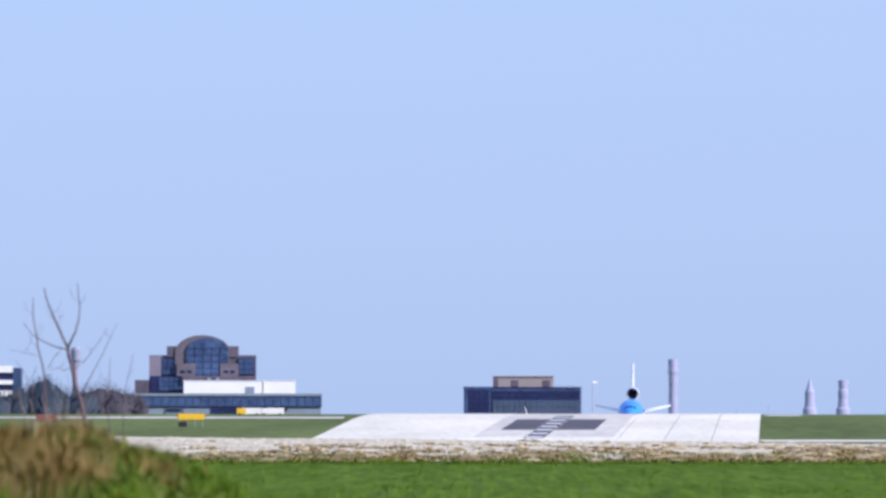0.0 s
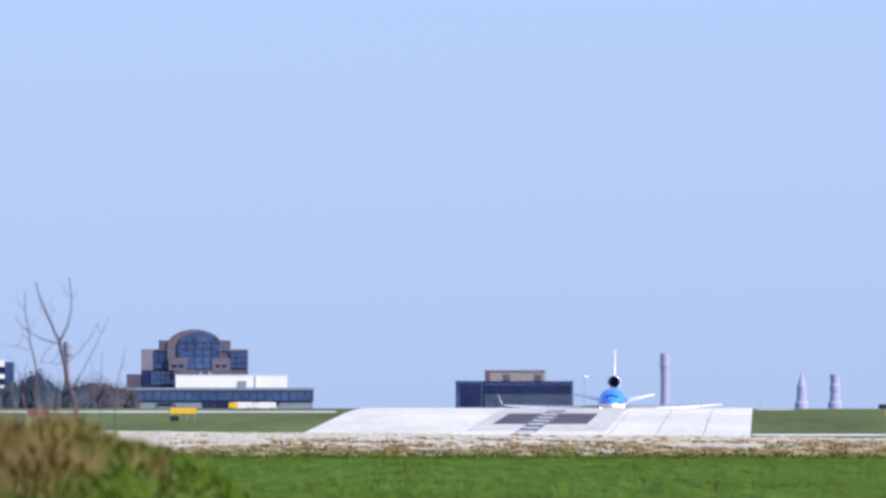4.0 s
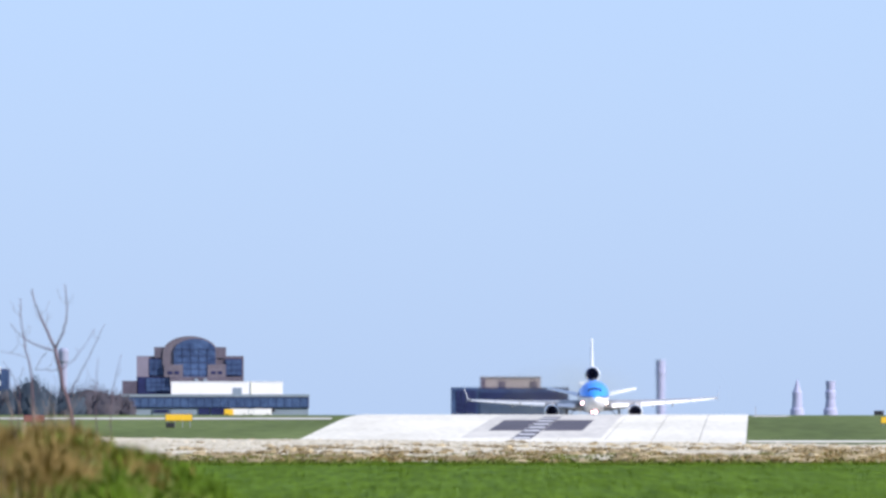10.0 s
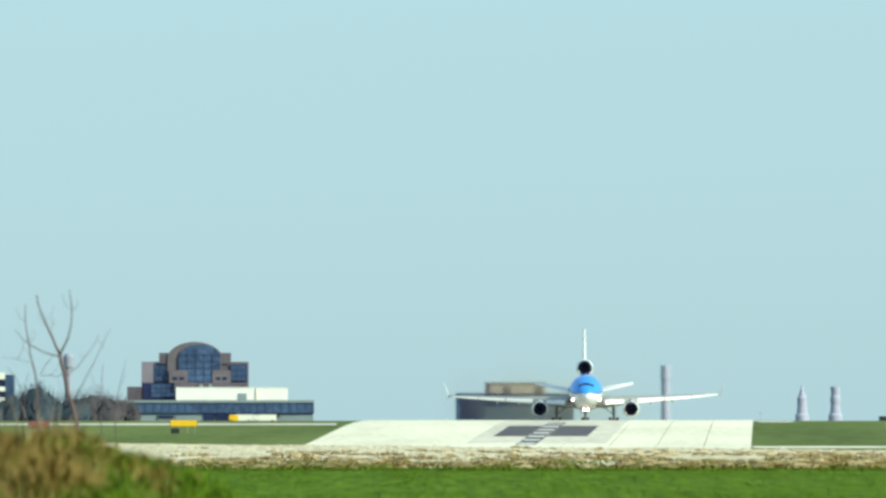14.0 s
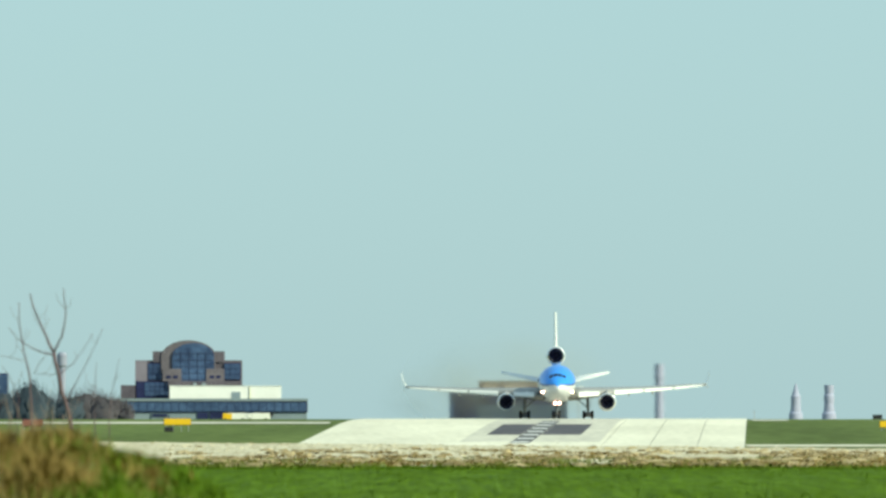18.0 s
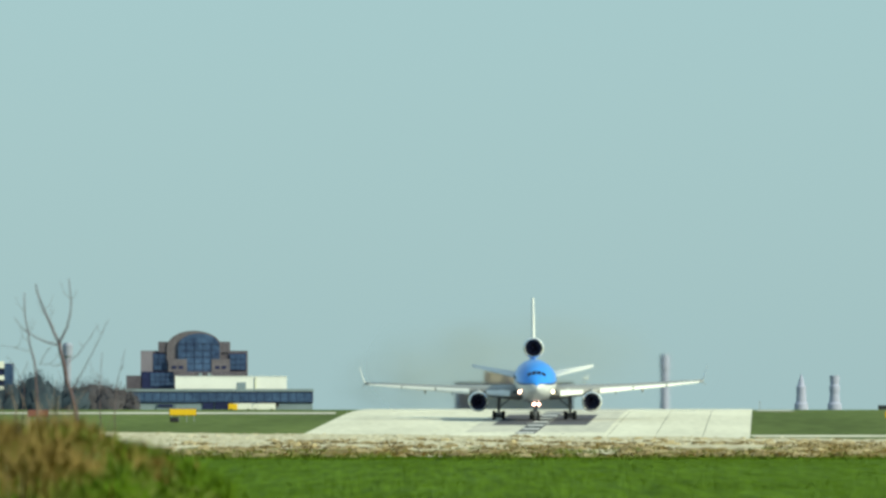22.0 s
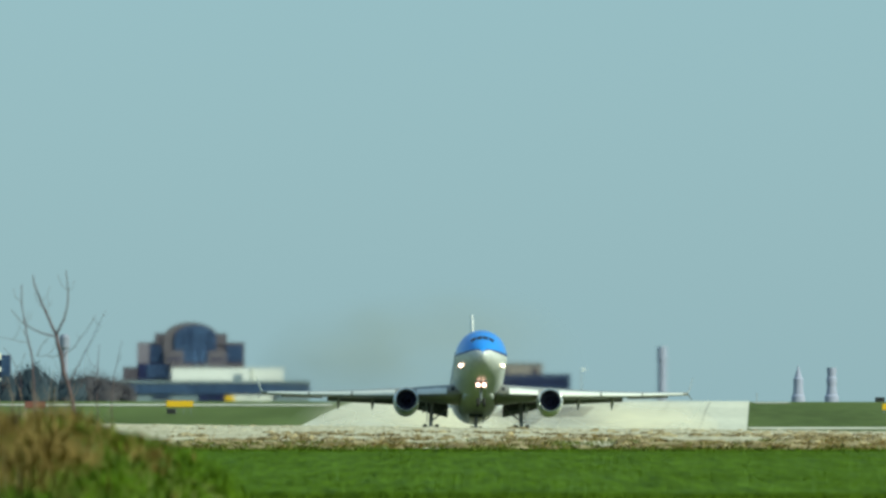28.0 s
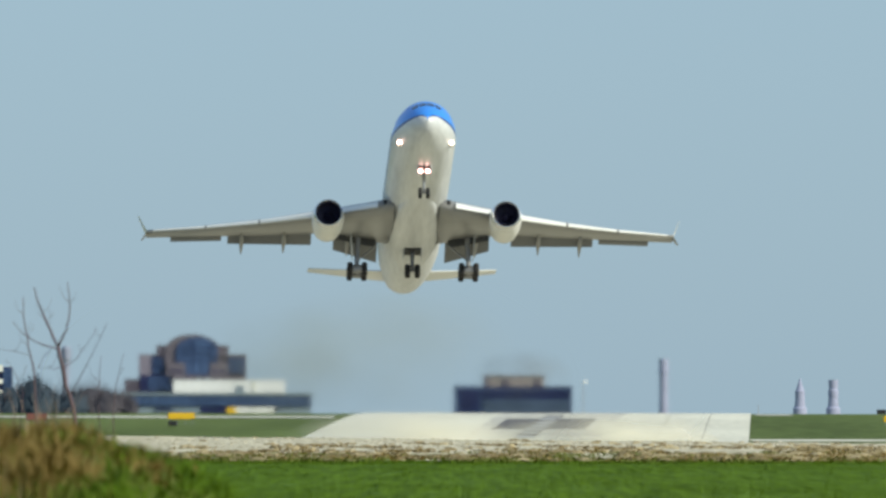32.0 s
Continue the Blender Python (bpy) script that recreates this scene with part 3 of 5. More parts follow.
blades("meadow_grass", spots, M_GRASS, "lush green meadow grass in the foreground", "grass", 8, 0.062, 0.008, 0.6, 11, 0.22)

# turf under the meadow, greener than the airfield
meadow = tagged(sheet("meadow", spread(-70, 70, 70), spread(235, 545, 50), mat("meadow_soil", (0.056, 0.112, 0.004), 0.9, 0.18, 3.2, col2=(0.113, 0.194, 0.009), fine=3.0, spec=0.1, stretch=(1, 0.015, 1)), 0.04), "green meadow ground under the grass", "ground", kind="structure")

# overgrown mound: dry and green stalks over matted grass
tagged(sheet("mound", spread(-9.5, -0.4, 60), spread(96, 214, 60), M_MIXG, 0.012), "low overgrown mound of matted grass", "ground", kind="structure")
spots_dry, spots_mix, spots_green = [], [], []
for _ in range(14000):
    y = rnd.uniform(112, 190)
    x = rnd.uniform(-y * 0.0345 - 0.6, -1.5 + 0.5 * noise.noise((y * 0.1, 0, 5)))
    k = rnd.uniform(0.6, 1.2) * (1 + 1.1 * rnd.random() ** 14)
    g = noise.noise((x * 1.6, y * 0.10, 7.7))
    u = x + 0.0249 * y  # across the mound, from its weedy end to its grassy end
    if y < 149 + 4 * g:
        kind = spots_green if u > -0.60 + 1.5 * g else spots_dry if g > 0.16 - 0.2 * u else spots_mix
    else:
        kind = spots_dry if g < -0.08 and u < 0.75 else spots_green if g > 0.28 or u > 0.10 + 1.4 * g else spots_mix
    kind.append((x, y, k))
blades("dry_weeds", spots_dry, M_DRYG, "tall dry brown weeds on the mound", "weeds", 7, 0.075, 0.011, 1.8, 21, 0.08)
blades("wild_grass", spots_mix, M_MIXG, "tangled green and straw-coloured grass on the mound", "grass", 7, 0.075, 0.011, 1.8, 22, 0.08)
blades("green_grass", spots_green, M_GRASS, "green grass at the foot of the mound", "grass", 7, 0.07, 0.011, 1.6, 23, 0.08)
# looser, taller stalks along the mound's back
tall_dry, tall_mix, tall_green = [], [], []
for _ in range(3400):
    y = rnd.uniform(136, 178)
    x = -y * 0.0345 + 3.4 * rnd.random() ** 1.3
    k = rnd.uniform(0.5, 1.15) * (1 + 0.5 * noise.noise((x * 2.5, y * 0.1, 3.3))) * min(1.0, max(0.35, -1.4 - x) / 2.2)
    if x + 0.0249 * y > 0.5 + 1.6 * (rnd.random() - 0.5):
        kind = tall_green
    else:
        kind = tall_dry if noise.noise((x * 1.4, y * 0.08, 2.2)) + 0.3 * rnd.random() > 0.1 else tall_mix
    kind.append((x, y, k))
for _ in range(1300):  # lush blades in front, where the mound runs out into the meadow
    y = rnd.uniform(116, 140)
    x = -y * 0.0249 + rnd.uniform(-1.0, 0.7)
    tall_green.append((x, y, rnd.uniform(0.5, 1.1)))
blades("tall_weeds", tall_dry, M_DRYG, "loose tall straw-brown weeds along the mound's back", "weeds", 3, 0.21, 0.012, 0.8, 25, 0.06)
blades("tall_grass", tall_mix, M_MIXG, "loose tall olive grass along the mound's back", "grass", 3, 0.20, 0.012, 0.8, 26, 0.06)
blades("tall_green_grass", tall_green, M_GRASS, "tall fresh green grass on the flank of the mound", "grass", 3, 0.17, 0.012, 0.8, 27, 0.06)
blades("dead_stalks", [(-4.45 + 0.04 * k, 148 + 2.3 * k, 1.0) for k in range(4)] + [(-4.42, 158, 0.8), (-3.7, 160, 0.7), (-3.55, 156, 0.6), (-3.99, 135, 1.9), (-3.93, 137, 1.6), (-3.3, 140, 1.2)], mat("straw", (0.42, 0.31, 0.17), 0.8, 0.15, 2.0), "a few pale dead stalks on the mound", "stalks", 3, 0.34, 0.016, 0.12, 24)

# clods, stones and dry tufts on the stony strip
def clods(name, label, count, smin, smax, flat, wide, material, seed, keep):
    """Low, uneven lumps strewn over the strip: one object."""
    rnd = random.Random(seed)
    vs, fs, ring = [], [], 8
    made = 0
    while made < count:
        y = 510 + 1030 * rnd.random()
        half = y * 0.0345 + 4
        x = rnd.uniform(-half, half)
        if not keep(x, y, rnd):
            continue
        made += 1
        s = rnd.uniform(smin, smax)
        z = land(x, y) + 0.05
        i = len(vs)
        for r_, h_ in ((1.0, -0.15), (0.85, 0.4), (0.45, 0.7)):
            for k in range(ring):
                a = 6.283 * k / ring + r_
                q = s * r_ * rnd.uniform(0.7, 1.3)
                vs.append((x + wide * q * math.cos(a), y + q * math.sin(a), z + s * flat * h_ * rnd.uniform(0.7, 1.3)))
        vs.append((x, y, z + s * flat * 0.8))
        for b in (0, 1):
            for k in range(ring):
                j = (k + 1) % ring
                fs.append((i + b * ring + k, i + b * ring + j, i + (b + 1) * ring + j, i + (b + 1) * ring + k))
        for k in range(ring):
            fs.append((i + 2 * ring + k, i + 2 * ring + (k + 1) % ring, i + 3 * ring))
    me = bpy.data.meshes.new(name)
    me.from_pydata(vs, [], fs)
    me.materials.append(material)
    return tagged(new(name, me), label, name.split("_")[-1], kind="stuff")


def weedy(x, y):
    """How overgrown the strip is: more towards the meadow and to one side."""
    return 1.2 * noise.noise((x * 0.28, y * 0.011, 1.5)) + 0.4 * noise.noise((x * 0.9, y * 0.04, 6.0)) + 0.008 * x + 0.32 * (860 - y) / 300 - 0.008 * max(0.0, -x - 6)


clods("field_stones", "pale stones and clods scattered over the strip", 1500, 0.06, 0.17, 0.65, 1.3, M_STONE, 9, lambda x, y, r: r.random() < 0.12 + 0.8 * (y - 600) / 900)
clods("dry_mats", "flat brown mats of dead weeds among the stones", 800, 0.12, 0.40, 0.6, 1.3, M_MAT, 10, lambda x, y, r: weedy(x, y) > 0.05 + 0.7 * (r.random() - 0.5))
rnd = random.Random(12)
spots = []
while len(spots) < 2800:
    y = 515 + 700 * rnd.random() ** 1.4
    half = y * 0.0345 + 4
    x = rnd.uniform(-half, half)
    if weedy(x, y) > 0.22 + 0.3 * (rnd.random() - 0.5):
        spots.append((x, y, rnd.uniform(0.5, 1.3)))
blades("dry_tufts", spots[::2], M_MAT, "olive-brown dry tufts among the stones", "weeds", 8, 0.15, 0.06, 1.6, 31, 0.14)
blades("rusty_weeds", spots[1::2], M_DRYG, "rusty dead weeds in patches among the stones", "weeds", 8, 0.14, 0.06, 1.6, 32, 0.14)

spots = []
while len(spots) < 2800:
    y = 500 + 230 * rnd.random() ** 1.5
    x = rnd.uniform(-y * 0.0345 - 2, y * 0.0345 + 2)
    if noise.noise((x * 0.35, y * 0.02, 8.0)) > 0.5 * rnd.random() - 0.3:
        spots.append((x, y, rnd.uniform(0.5, 1.3)))
blades("verge_grass", spots, M_MIXG, "ragged olive grass where the meadow meets the stones", "grass", 7, 0.13, 0.035, 1.4, 33, 0.14)


# ---- sapling and bare shrub ----
SAP_Y = 330
GROW = SAP_Y / 205


M_STEM = mat("brown_stems", (0.21, 0.145, 0.11), 0.9, 0.25, 3.0, 0.3)


def wood(name, parent, pts, r0, r1, k, base, material=M_BARK):
    """A thin, slightly crooked length of wood."""
    bm = bmesh.new()
    n = len(pts)
    tube(bm, [(x - base[0], 0.3 * math.sin(k * 2.1) * i / n, z - base[1]) for i, (x, z) in enumerate(pts)], [r0 + (r1 - r0) * i / (n - 1) for i in range(n)], 6)
    return part(name, bm, material, parent, smooth=True)


def sapling():
    x0 = -5.25 * GROW
    z0 = land(x0, SAP_Y)
    t = tagged(empty("sapling", x0, SAP_Y, z0), "bare leafless sapling with thin forked branches", "tree")
    limbs = (
        ("trunk", 0.033, 0.0243, ((-5.25, 1.22), (-5.28, 1.52), (-5.35, 1.78), (-5.41, 1.92), (-5.46, 2.22), (-5.52, 2.49))),
        ("branch", 0.019, 0.0081, ((-5.52, 2.49), (-5.60, 2.64), (-5.66, 2.78), (-5.74, 2.96), (-5.80, 3.10), (-5.86, 3.33))),
        ("branch", 0.016, 0.0054, ((-5.52, 2.49), (-5.46, 2.61), (-5.40, 2.72), (-5.37, 2.85), (-5.35, 3.11), (-5.38, 3.40))),
        ("branch", 0.011, 0.0040, ((-5.53, 2.46), (-5.66, 2.49), (-5.80, 2.54), (-5.94, 2.62), (-6.01, 2.66), (-6.16, 2.84))),
        ("stem", 0.018, 0.0054, ((-5.81, 1.22), (-5.84, 1.74), (-5.86, 2.10), (-5.92, 2.38), (-5.96, 2.61), (-6.02, 2.95), (-6.02, 3.20))),
        ("twig", 0.008, 0.0027, ((-5.35, 1.78), (-5.26, 1.96), (-5.14, 2.18), (-5.02, 2.40), (-4.91, 2.62), (-4.81, 2.83))),
        ("twig", 0.008, 0.0027, ((-5.45, 2.14), (-5.34, 2.26), (-5.24, 2.34), (-5.10, 2.53), (-4.96, 2.76))),
        ("stem", 0.009, 0.0027, ((-4.92, 1.22), (-4.94, 1.82), (-4.93, 2.14), (-4.91, 2.35))),
        ("stem", 0.009, 0.0027, ((-4.73, 1.22), (-4.71, 1.82), (-4.65, 2.10), (-4.58, 2.40))),
        ("twig", 0.006, 0.0027, ((-5.46, 2.22), (-5.57, 2.16), (-5.65, 2.19), (-5.78, 2.18))),
        ("twig", 0.006, 0.0027, ((-5.80, 2.18), (-5.73, 2.34), (-5.66, 2.42))),
        ("twig", 0.004, 0.0021, ((-5.95, 2.37), (-6.15, 2.42), (-6.35, 2.45))),
        ("twig", 0.004, 0.0021, ((-5.66, 2.78), (-5.63, 2.90), (-5.63, 3.01))),
        ("stem", 0.007, 0.0027, ((-6.06, 1.22), (-6.02, 1.90), (-6.15, 2.14), (-6.27, 2.30))),
    )
    rnd = random.Random(3)
    k = 0
    for name, r0, r1, pts in limbs:
        pts = [(x * GROW, 1.6 + (z - 1.6) * GROW) for x, z in pts]
        if pts[0][1] < 1.2:
            pts = [(pts[0][0], z0 - 0.05)] + pts
        # crooked joints
        path = []
        for (xa, za), (xb, zb) in zip(pts, pts[1:]):
            path += [(xa, za), ((xa + xb) / 2 + rnd.uniform(-0.018, 0.018), (za + zb) / 2)]
        path.append(pts[-1])
        wood(name, t, path, r0 * GROW * (0.85 if name == "trunk" else 1.05), r1 * GROW * 1.1, k, (x0, z0))
        k += 1
        # short side twigs
        for _ in range(2 if name != "twig" else 1):
            j = rnd.randrange(len(path) // 2, len(path) - 2)
            xa, za = path[j]
            s, ln = rnd.choice((-1, 1)), rnd.uniform(0.12, 0.42)
            wood("twig", t, [(xa, za), (xa + s * ln * 0.4, za + ln * 0.35), (xa + s * ln * 0.62, za + ln)], 0.006, 0.003, k - 1, (x0, z0))
    return t


def shrub(x, y, n, height, seed):
    """Bare stems fanning out of one root."""
    rnd = random.Random(seed)
    z0 = land(x, y)
    t = tagged(empty("bare_shrub", x, y, z0), "low leafless brown shrub beside the mound", "shrub", "bare shrubs")
    for k in range(n):
        h, lean = height * rnd.uniform(0.6, 1.1), rnd.uniform(-0.28, 0.28)
        r = rnd.uniform(0.006, 0.012)
        bx = x + rnd.uniform(-0.5, 0.5)
        wood("stem", t, [(bx, z0 - 0.03), (bx + lean * h * 0.3, z0 + h * 0.4), (bx + lean * h * 0.5, z0 + h * 0.7), (bx + lean * h * 1.1, z0 + h)], r, 0.004, k, (x, z0), M_STEM)
    return t


sapling()
for k, (x, h) in enumerate(((-8.9, 2.2), (-8.45, 2.0), (-9.7, 2.0))):
    shrub(x, SAP_Y + 3 * k - 6, 13, h, 60 + k)


# ---- airliner ----
M_BLUE = mat("blue_livery", (0.038, 0.255, 0.80), 0.28, 0.05, 0.3, spec=0.5)
M_NAVY = mat("navy_stripe", (0.01, 0.03, 0.16), 0.35, 0.05, 0.5)
M_BODY = mat("white_livery", (0.75, 0.745, 0.72), 0.35, 0.06, 0.25, spec=0.5, fine=6)
M_BELLY = mat("grey_belly", (0.56, 0.57, 0.58), 0.38, 0.10, 0.55, spec=0.4, fine=5, col2=(0.66, 0.67, 0.68), stretch=(1, 0.12, 1))
M_WING = mat("wing_grey", (0.275, 0.272, 0.270), 0.38, 0.06, 0.3, spec=0.5, fine=5)
# the flaps' own darker grey, with the shade under the wing put into it
M_FLAP = mat("flap_grey", (0.145, 0.148, 0.155), 0.45, 0.08, 0.5)
M_COVE = mat("cove_shade_grey", (0.085, 0.086, 0.088), 0.6, 0.1, 0.5)
M_LIP = mat("bare_metal", (0.72, 0.72, 0.73), 0.22, 0.05, 1.0, metal=0.9)
M_FAN = mat("fan_dark", (0.012, 0.012, 0.036), 0.45, 0.2, 1.0)
M_BLADE = mat("fan_blade", (0.035, 0.035, 0.075), 0.35, 0.2, 1.0, metal=0.5)
M_TYRE = mat("tyre_rubber", (0.018, 0.017, 0.018), 0.85, 0.2, 2.0)
M_HUB = mat("wheel_hub", (0.40, 0.40, 0.41), 0.45, 0.1, 2.0, metal=0.4)
M_STRUT = mat("gear_steel", (0.28, 0.28, 0.29), 0.4, 0.1, 2.0, metal=0.5)
M_WIN = mat("cockpit_glass", (0.01, 0.012, 0.03), 0.1, 0.2, 1.0)
M_LAMP = glow("landing_lamp", (1.0, 0.58, 0.52), 16.0)
M_LAMP3 = glow("weak_lamp", (1.0, 0.74, 0.58), 8.0)
M_LAMP2 = glow("nose_lamp", (1.0, 0.50, 0.48), 16.0)

MG = 33.0  # station of the main gear behind the nose; the airliner's origin is under it
HULL = ((0.0, 0.06, 0.06, 4.95), (0.12, 0.40, 0.38, 4.96), (0.45, 0.82, 0.78, 5.02), (0.75, 1.08, 1.04, 5.08), (1.1, 1.32, 1.28, 5.16), (2.0, 1.78, 1.76, 5.34), (3.2, 2.22, 2.24, 5.54), (4.8, 2.60, 2.64, 5.72), (6.8, 2.88, 2.92, 5.84),
        (9.0, 3.01, 3.01, 5.9), (14.0, 3.01, 3.01, 5.9), (20.0, 3.01, 3.01, 5.9), (30.0, 3.01, 3.01, 5.9), (39.5, 3.01, 3.01, 5.9), (43.0, 2.93, 2.90, 5.93), (47.0, 2.68, 2.62, 6.0), (51.0, 2.22, 2.20, 6.1), (54.0, 1.85, 1.72, 6.3), (55.9, 1.36, 1.25, 6.48), (56.8, 0.92, 0.86, 6.58), (57.2, 0.48, 0.50, 6.64))
SPLIT, STRIPE = 6.25, 0.26


def hull_parts(plane):
    up, stripe_l, stripe_r, down = [], [], [], []
    for s, rx, rz, zc in HULL:
        y = s - MG
        line = float(np.interp(s, (0.0, 3.5, 6.5, 10.0), (5.66, 5.68, 5.90, SPLIT)))
        top = max(min(line, zc + rz * 0.985), zc - rz * 0.9)
        low = max(min(line - STRIPE * min(1.0, 0.3 + s / 3.0), zc + rz * 0.97), zc - rz * 0.95)
        if s < 0.1:
            top = low = zc + rz
        a1, a0 = math.asin(min(1.0, max(-1.0, (top - zc) / rz))), math.asin(min(1.0, max(-1.0, (low - zc) / rz)))
        pt = lambda a: (rx * math.cos(a), y, zc + rz * math.sin(a))
        up.append([pt(a1 + (math.pi - 2 * a1) * i / 24) for i in range(25)])
        stripe_r.append([pt(a0), pt((a0 + a1) / 2), pt(a1)])
        stripe_l.append([pt(math.pi - a1), pt(math.pi - (a0 + a1) / 2), pt(math.pi - a0)])
        b0, b1 = math.pi - a0, 2 * math.pi + a0
        down.append([pt(b0 + (b1 - b0) * i / 28) for i in range(29)])
    part("upper_fuselage", loft(bmesh.new(), up, False, False, False), M_BLUE, plane, "light blue upper fuselage", True)
    part("lower_fuselage", loft(bmesh.new(), down, False, False, False), M_BELLY, plane, "pale grey lower fuselage", True)
    part("stripe", loft(bmesh.new(), stripe_r, False, False, False), M_NAVY, plane, "navy stripe", True)
    part("stripe", loft(bmesh.new(), stripe_l, False, False, False), M_NAVY, plane, "navy stripe", True)


def foil(x, le, chord, z, thick, twist=0.0, n=9):
    """A wing section at span x: leading edge station, chord, height, thickness."""
    pts = []
    for i in range(n + 1):
        c = 0.5 - 0.5 * math.cos(math.pi * i / n)
        t = 2.6 * thick * (0.2969 * math.sqrt(c) - 0.126 * c - 0.3516 * c * c + 0.2843 * c ** 3 - 0.1 * c ** 4)
        pts.append((c, t * 1.15))
    for i in range(n - 1, 0, -1):
        c = 0.5 - 0.5 * math.cos(math.pi * i / n)
        t = 2.6 * thick * (0.2969 * math.sqrt(c) - 0.126 * c - 0.3516 * c * c + 0.2843 * c ** 3 - 0.1 * c ** 4)
        pts.append((c, -t * 0.85))
    return [(x, le - MG + c * chord, z + t * 0.95 - twist * (1 - c) * chord) for c, t in pts]


WING = ((2.2, 22.3, 14.5, 4.20, 4.6, 0.031), (5.0, 24.5, 12.0, 4.50, 3.8, 0.050), (8.6, 27.0, 8.8, 4.85, 2.8, 0.091), (14.0, 31.0, 6.3, 4.95, 1.9, 0.087), (20.0, 34.7, 4.5, 5.25, 1.2, 0.100), (25.2, 37.6, 3.0, 5.45, 0.7, 0.077))


def wing_at(x):
    """The section at span x: (x, leading edge, chord, height, thickness, twist)."""
    xs = [w[0] for w in WING]
    return [float(np.interp(x, xs, [w[i] for w in WING])) for i in range(6)]


def nacelle(plane, name, cx, cz, s0, length, r, label):
    y0 = s0 - MG
    core = part(name, lathe(bmesh.new(), [(y0 + 0.12, r * 0.90), (y0 + 0.55, r * 0.985), (y0 + 1.4, r * 1.04), (y0 + length * 0.45, r * 1.02), (y0 + length * 0.72, r * 0.88), (y0 + length * 0.74, r * 0.66), (y0 + length * 0.9, r * 0.52), (y0 + length, r * 0.36), (y0 + length * 1.02, 0.05)], 28, "y", cx, cz), M_BODY, plane, label, True)
    part("inlet_lip", lathe(bmesh.new(), [(y0 + 0.55, r * 0.80), (y0 + 0.2, r * 0.81), (y0 + 0.03, r * 0.84), (y0, r * 0.87), (y0 + 0.05, r * 0.90), (y0 + 0.2, r * 0.93), (y0 + 0.38, r * 0.962)], 28, "y", cx, cz), M_LIP, core, "polished metal inlet lip", True)
    part("inlet_duct", lathe(bmesh.new(), [(y0 + 0.55, r * 0.80), (y0 + 1.3, r * 0.80), (y0 + 1.6, r * 0.79), (y0 + 1.62, 0.02)], 28, "y", cx, cz), M_FAN, core, "dark inlet duct", True)
    for k in range(20):
        a = 6.283 * k / 20
        u, v = Vector((math.cos(a), 0, math.sin(a))), Vector((-math.sin(a), 0, math.cos(a)))
        c = Vector((cx, y0 + 1.35, cz))
        bm = bmesh.new()
        near = [c + u * r * 0.25 - v * 0.06, c + u * r * 0.25 + v * 0.06 + Vector((0, 0.16, 0)), c + u * r * 0.77 + v * 0.16 + Vector((0, 0.1, 0)), c + u * r * 0.77 - v * 0.1]
        loft(bm, [near, [p + Vector((0, 0.02, 0)) for p in near]])
        part("fan_blade", bm, M_BLADE, core)
    part("spinner", lathe(bmesh.new(), [(y0 + 0.72, 0.02), (y0 + 0.9, 0.14), (y0 + 1.2, 0.28), (y0 + 1.4, 0.36)], 16, "y", cx, cz), M_BLADE, core, smooth=True)
    return core


def wheel(parent, x, y, z, r=0.66, w=0.50):
    t = part("wheel", lathe(bmesh.new(), [(x - w / 2, r * 0.55), (x - w / 2, r * 0.86), (x - w * 0.3, r), (x + w * 0.3, r), (x + w / 2, r * 0.86), (x + w / 2, r * 0.55)], 20, "x", y, z), M_TYRE, parent, "black rubber tyre", True)
    for sx in (-1, 1):
        part("hub", lathe(bmesh.new(), [(x + sx * w * 0.46, r * 0.56), (x + sx * w * 0.34, r * 0.3), (x + sx * w * 0.42, 0.04)], 14, "x", y, z), M_HUB, t)
    return t


WINGS = {}
LEGS = []


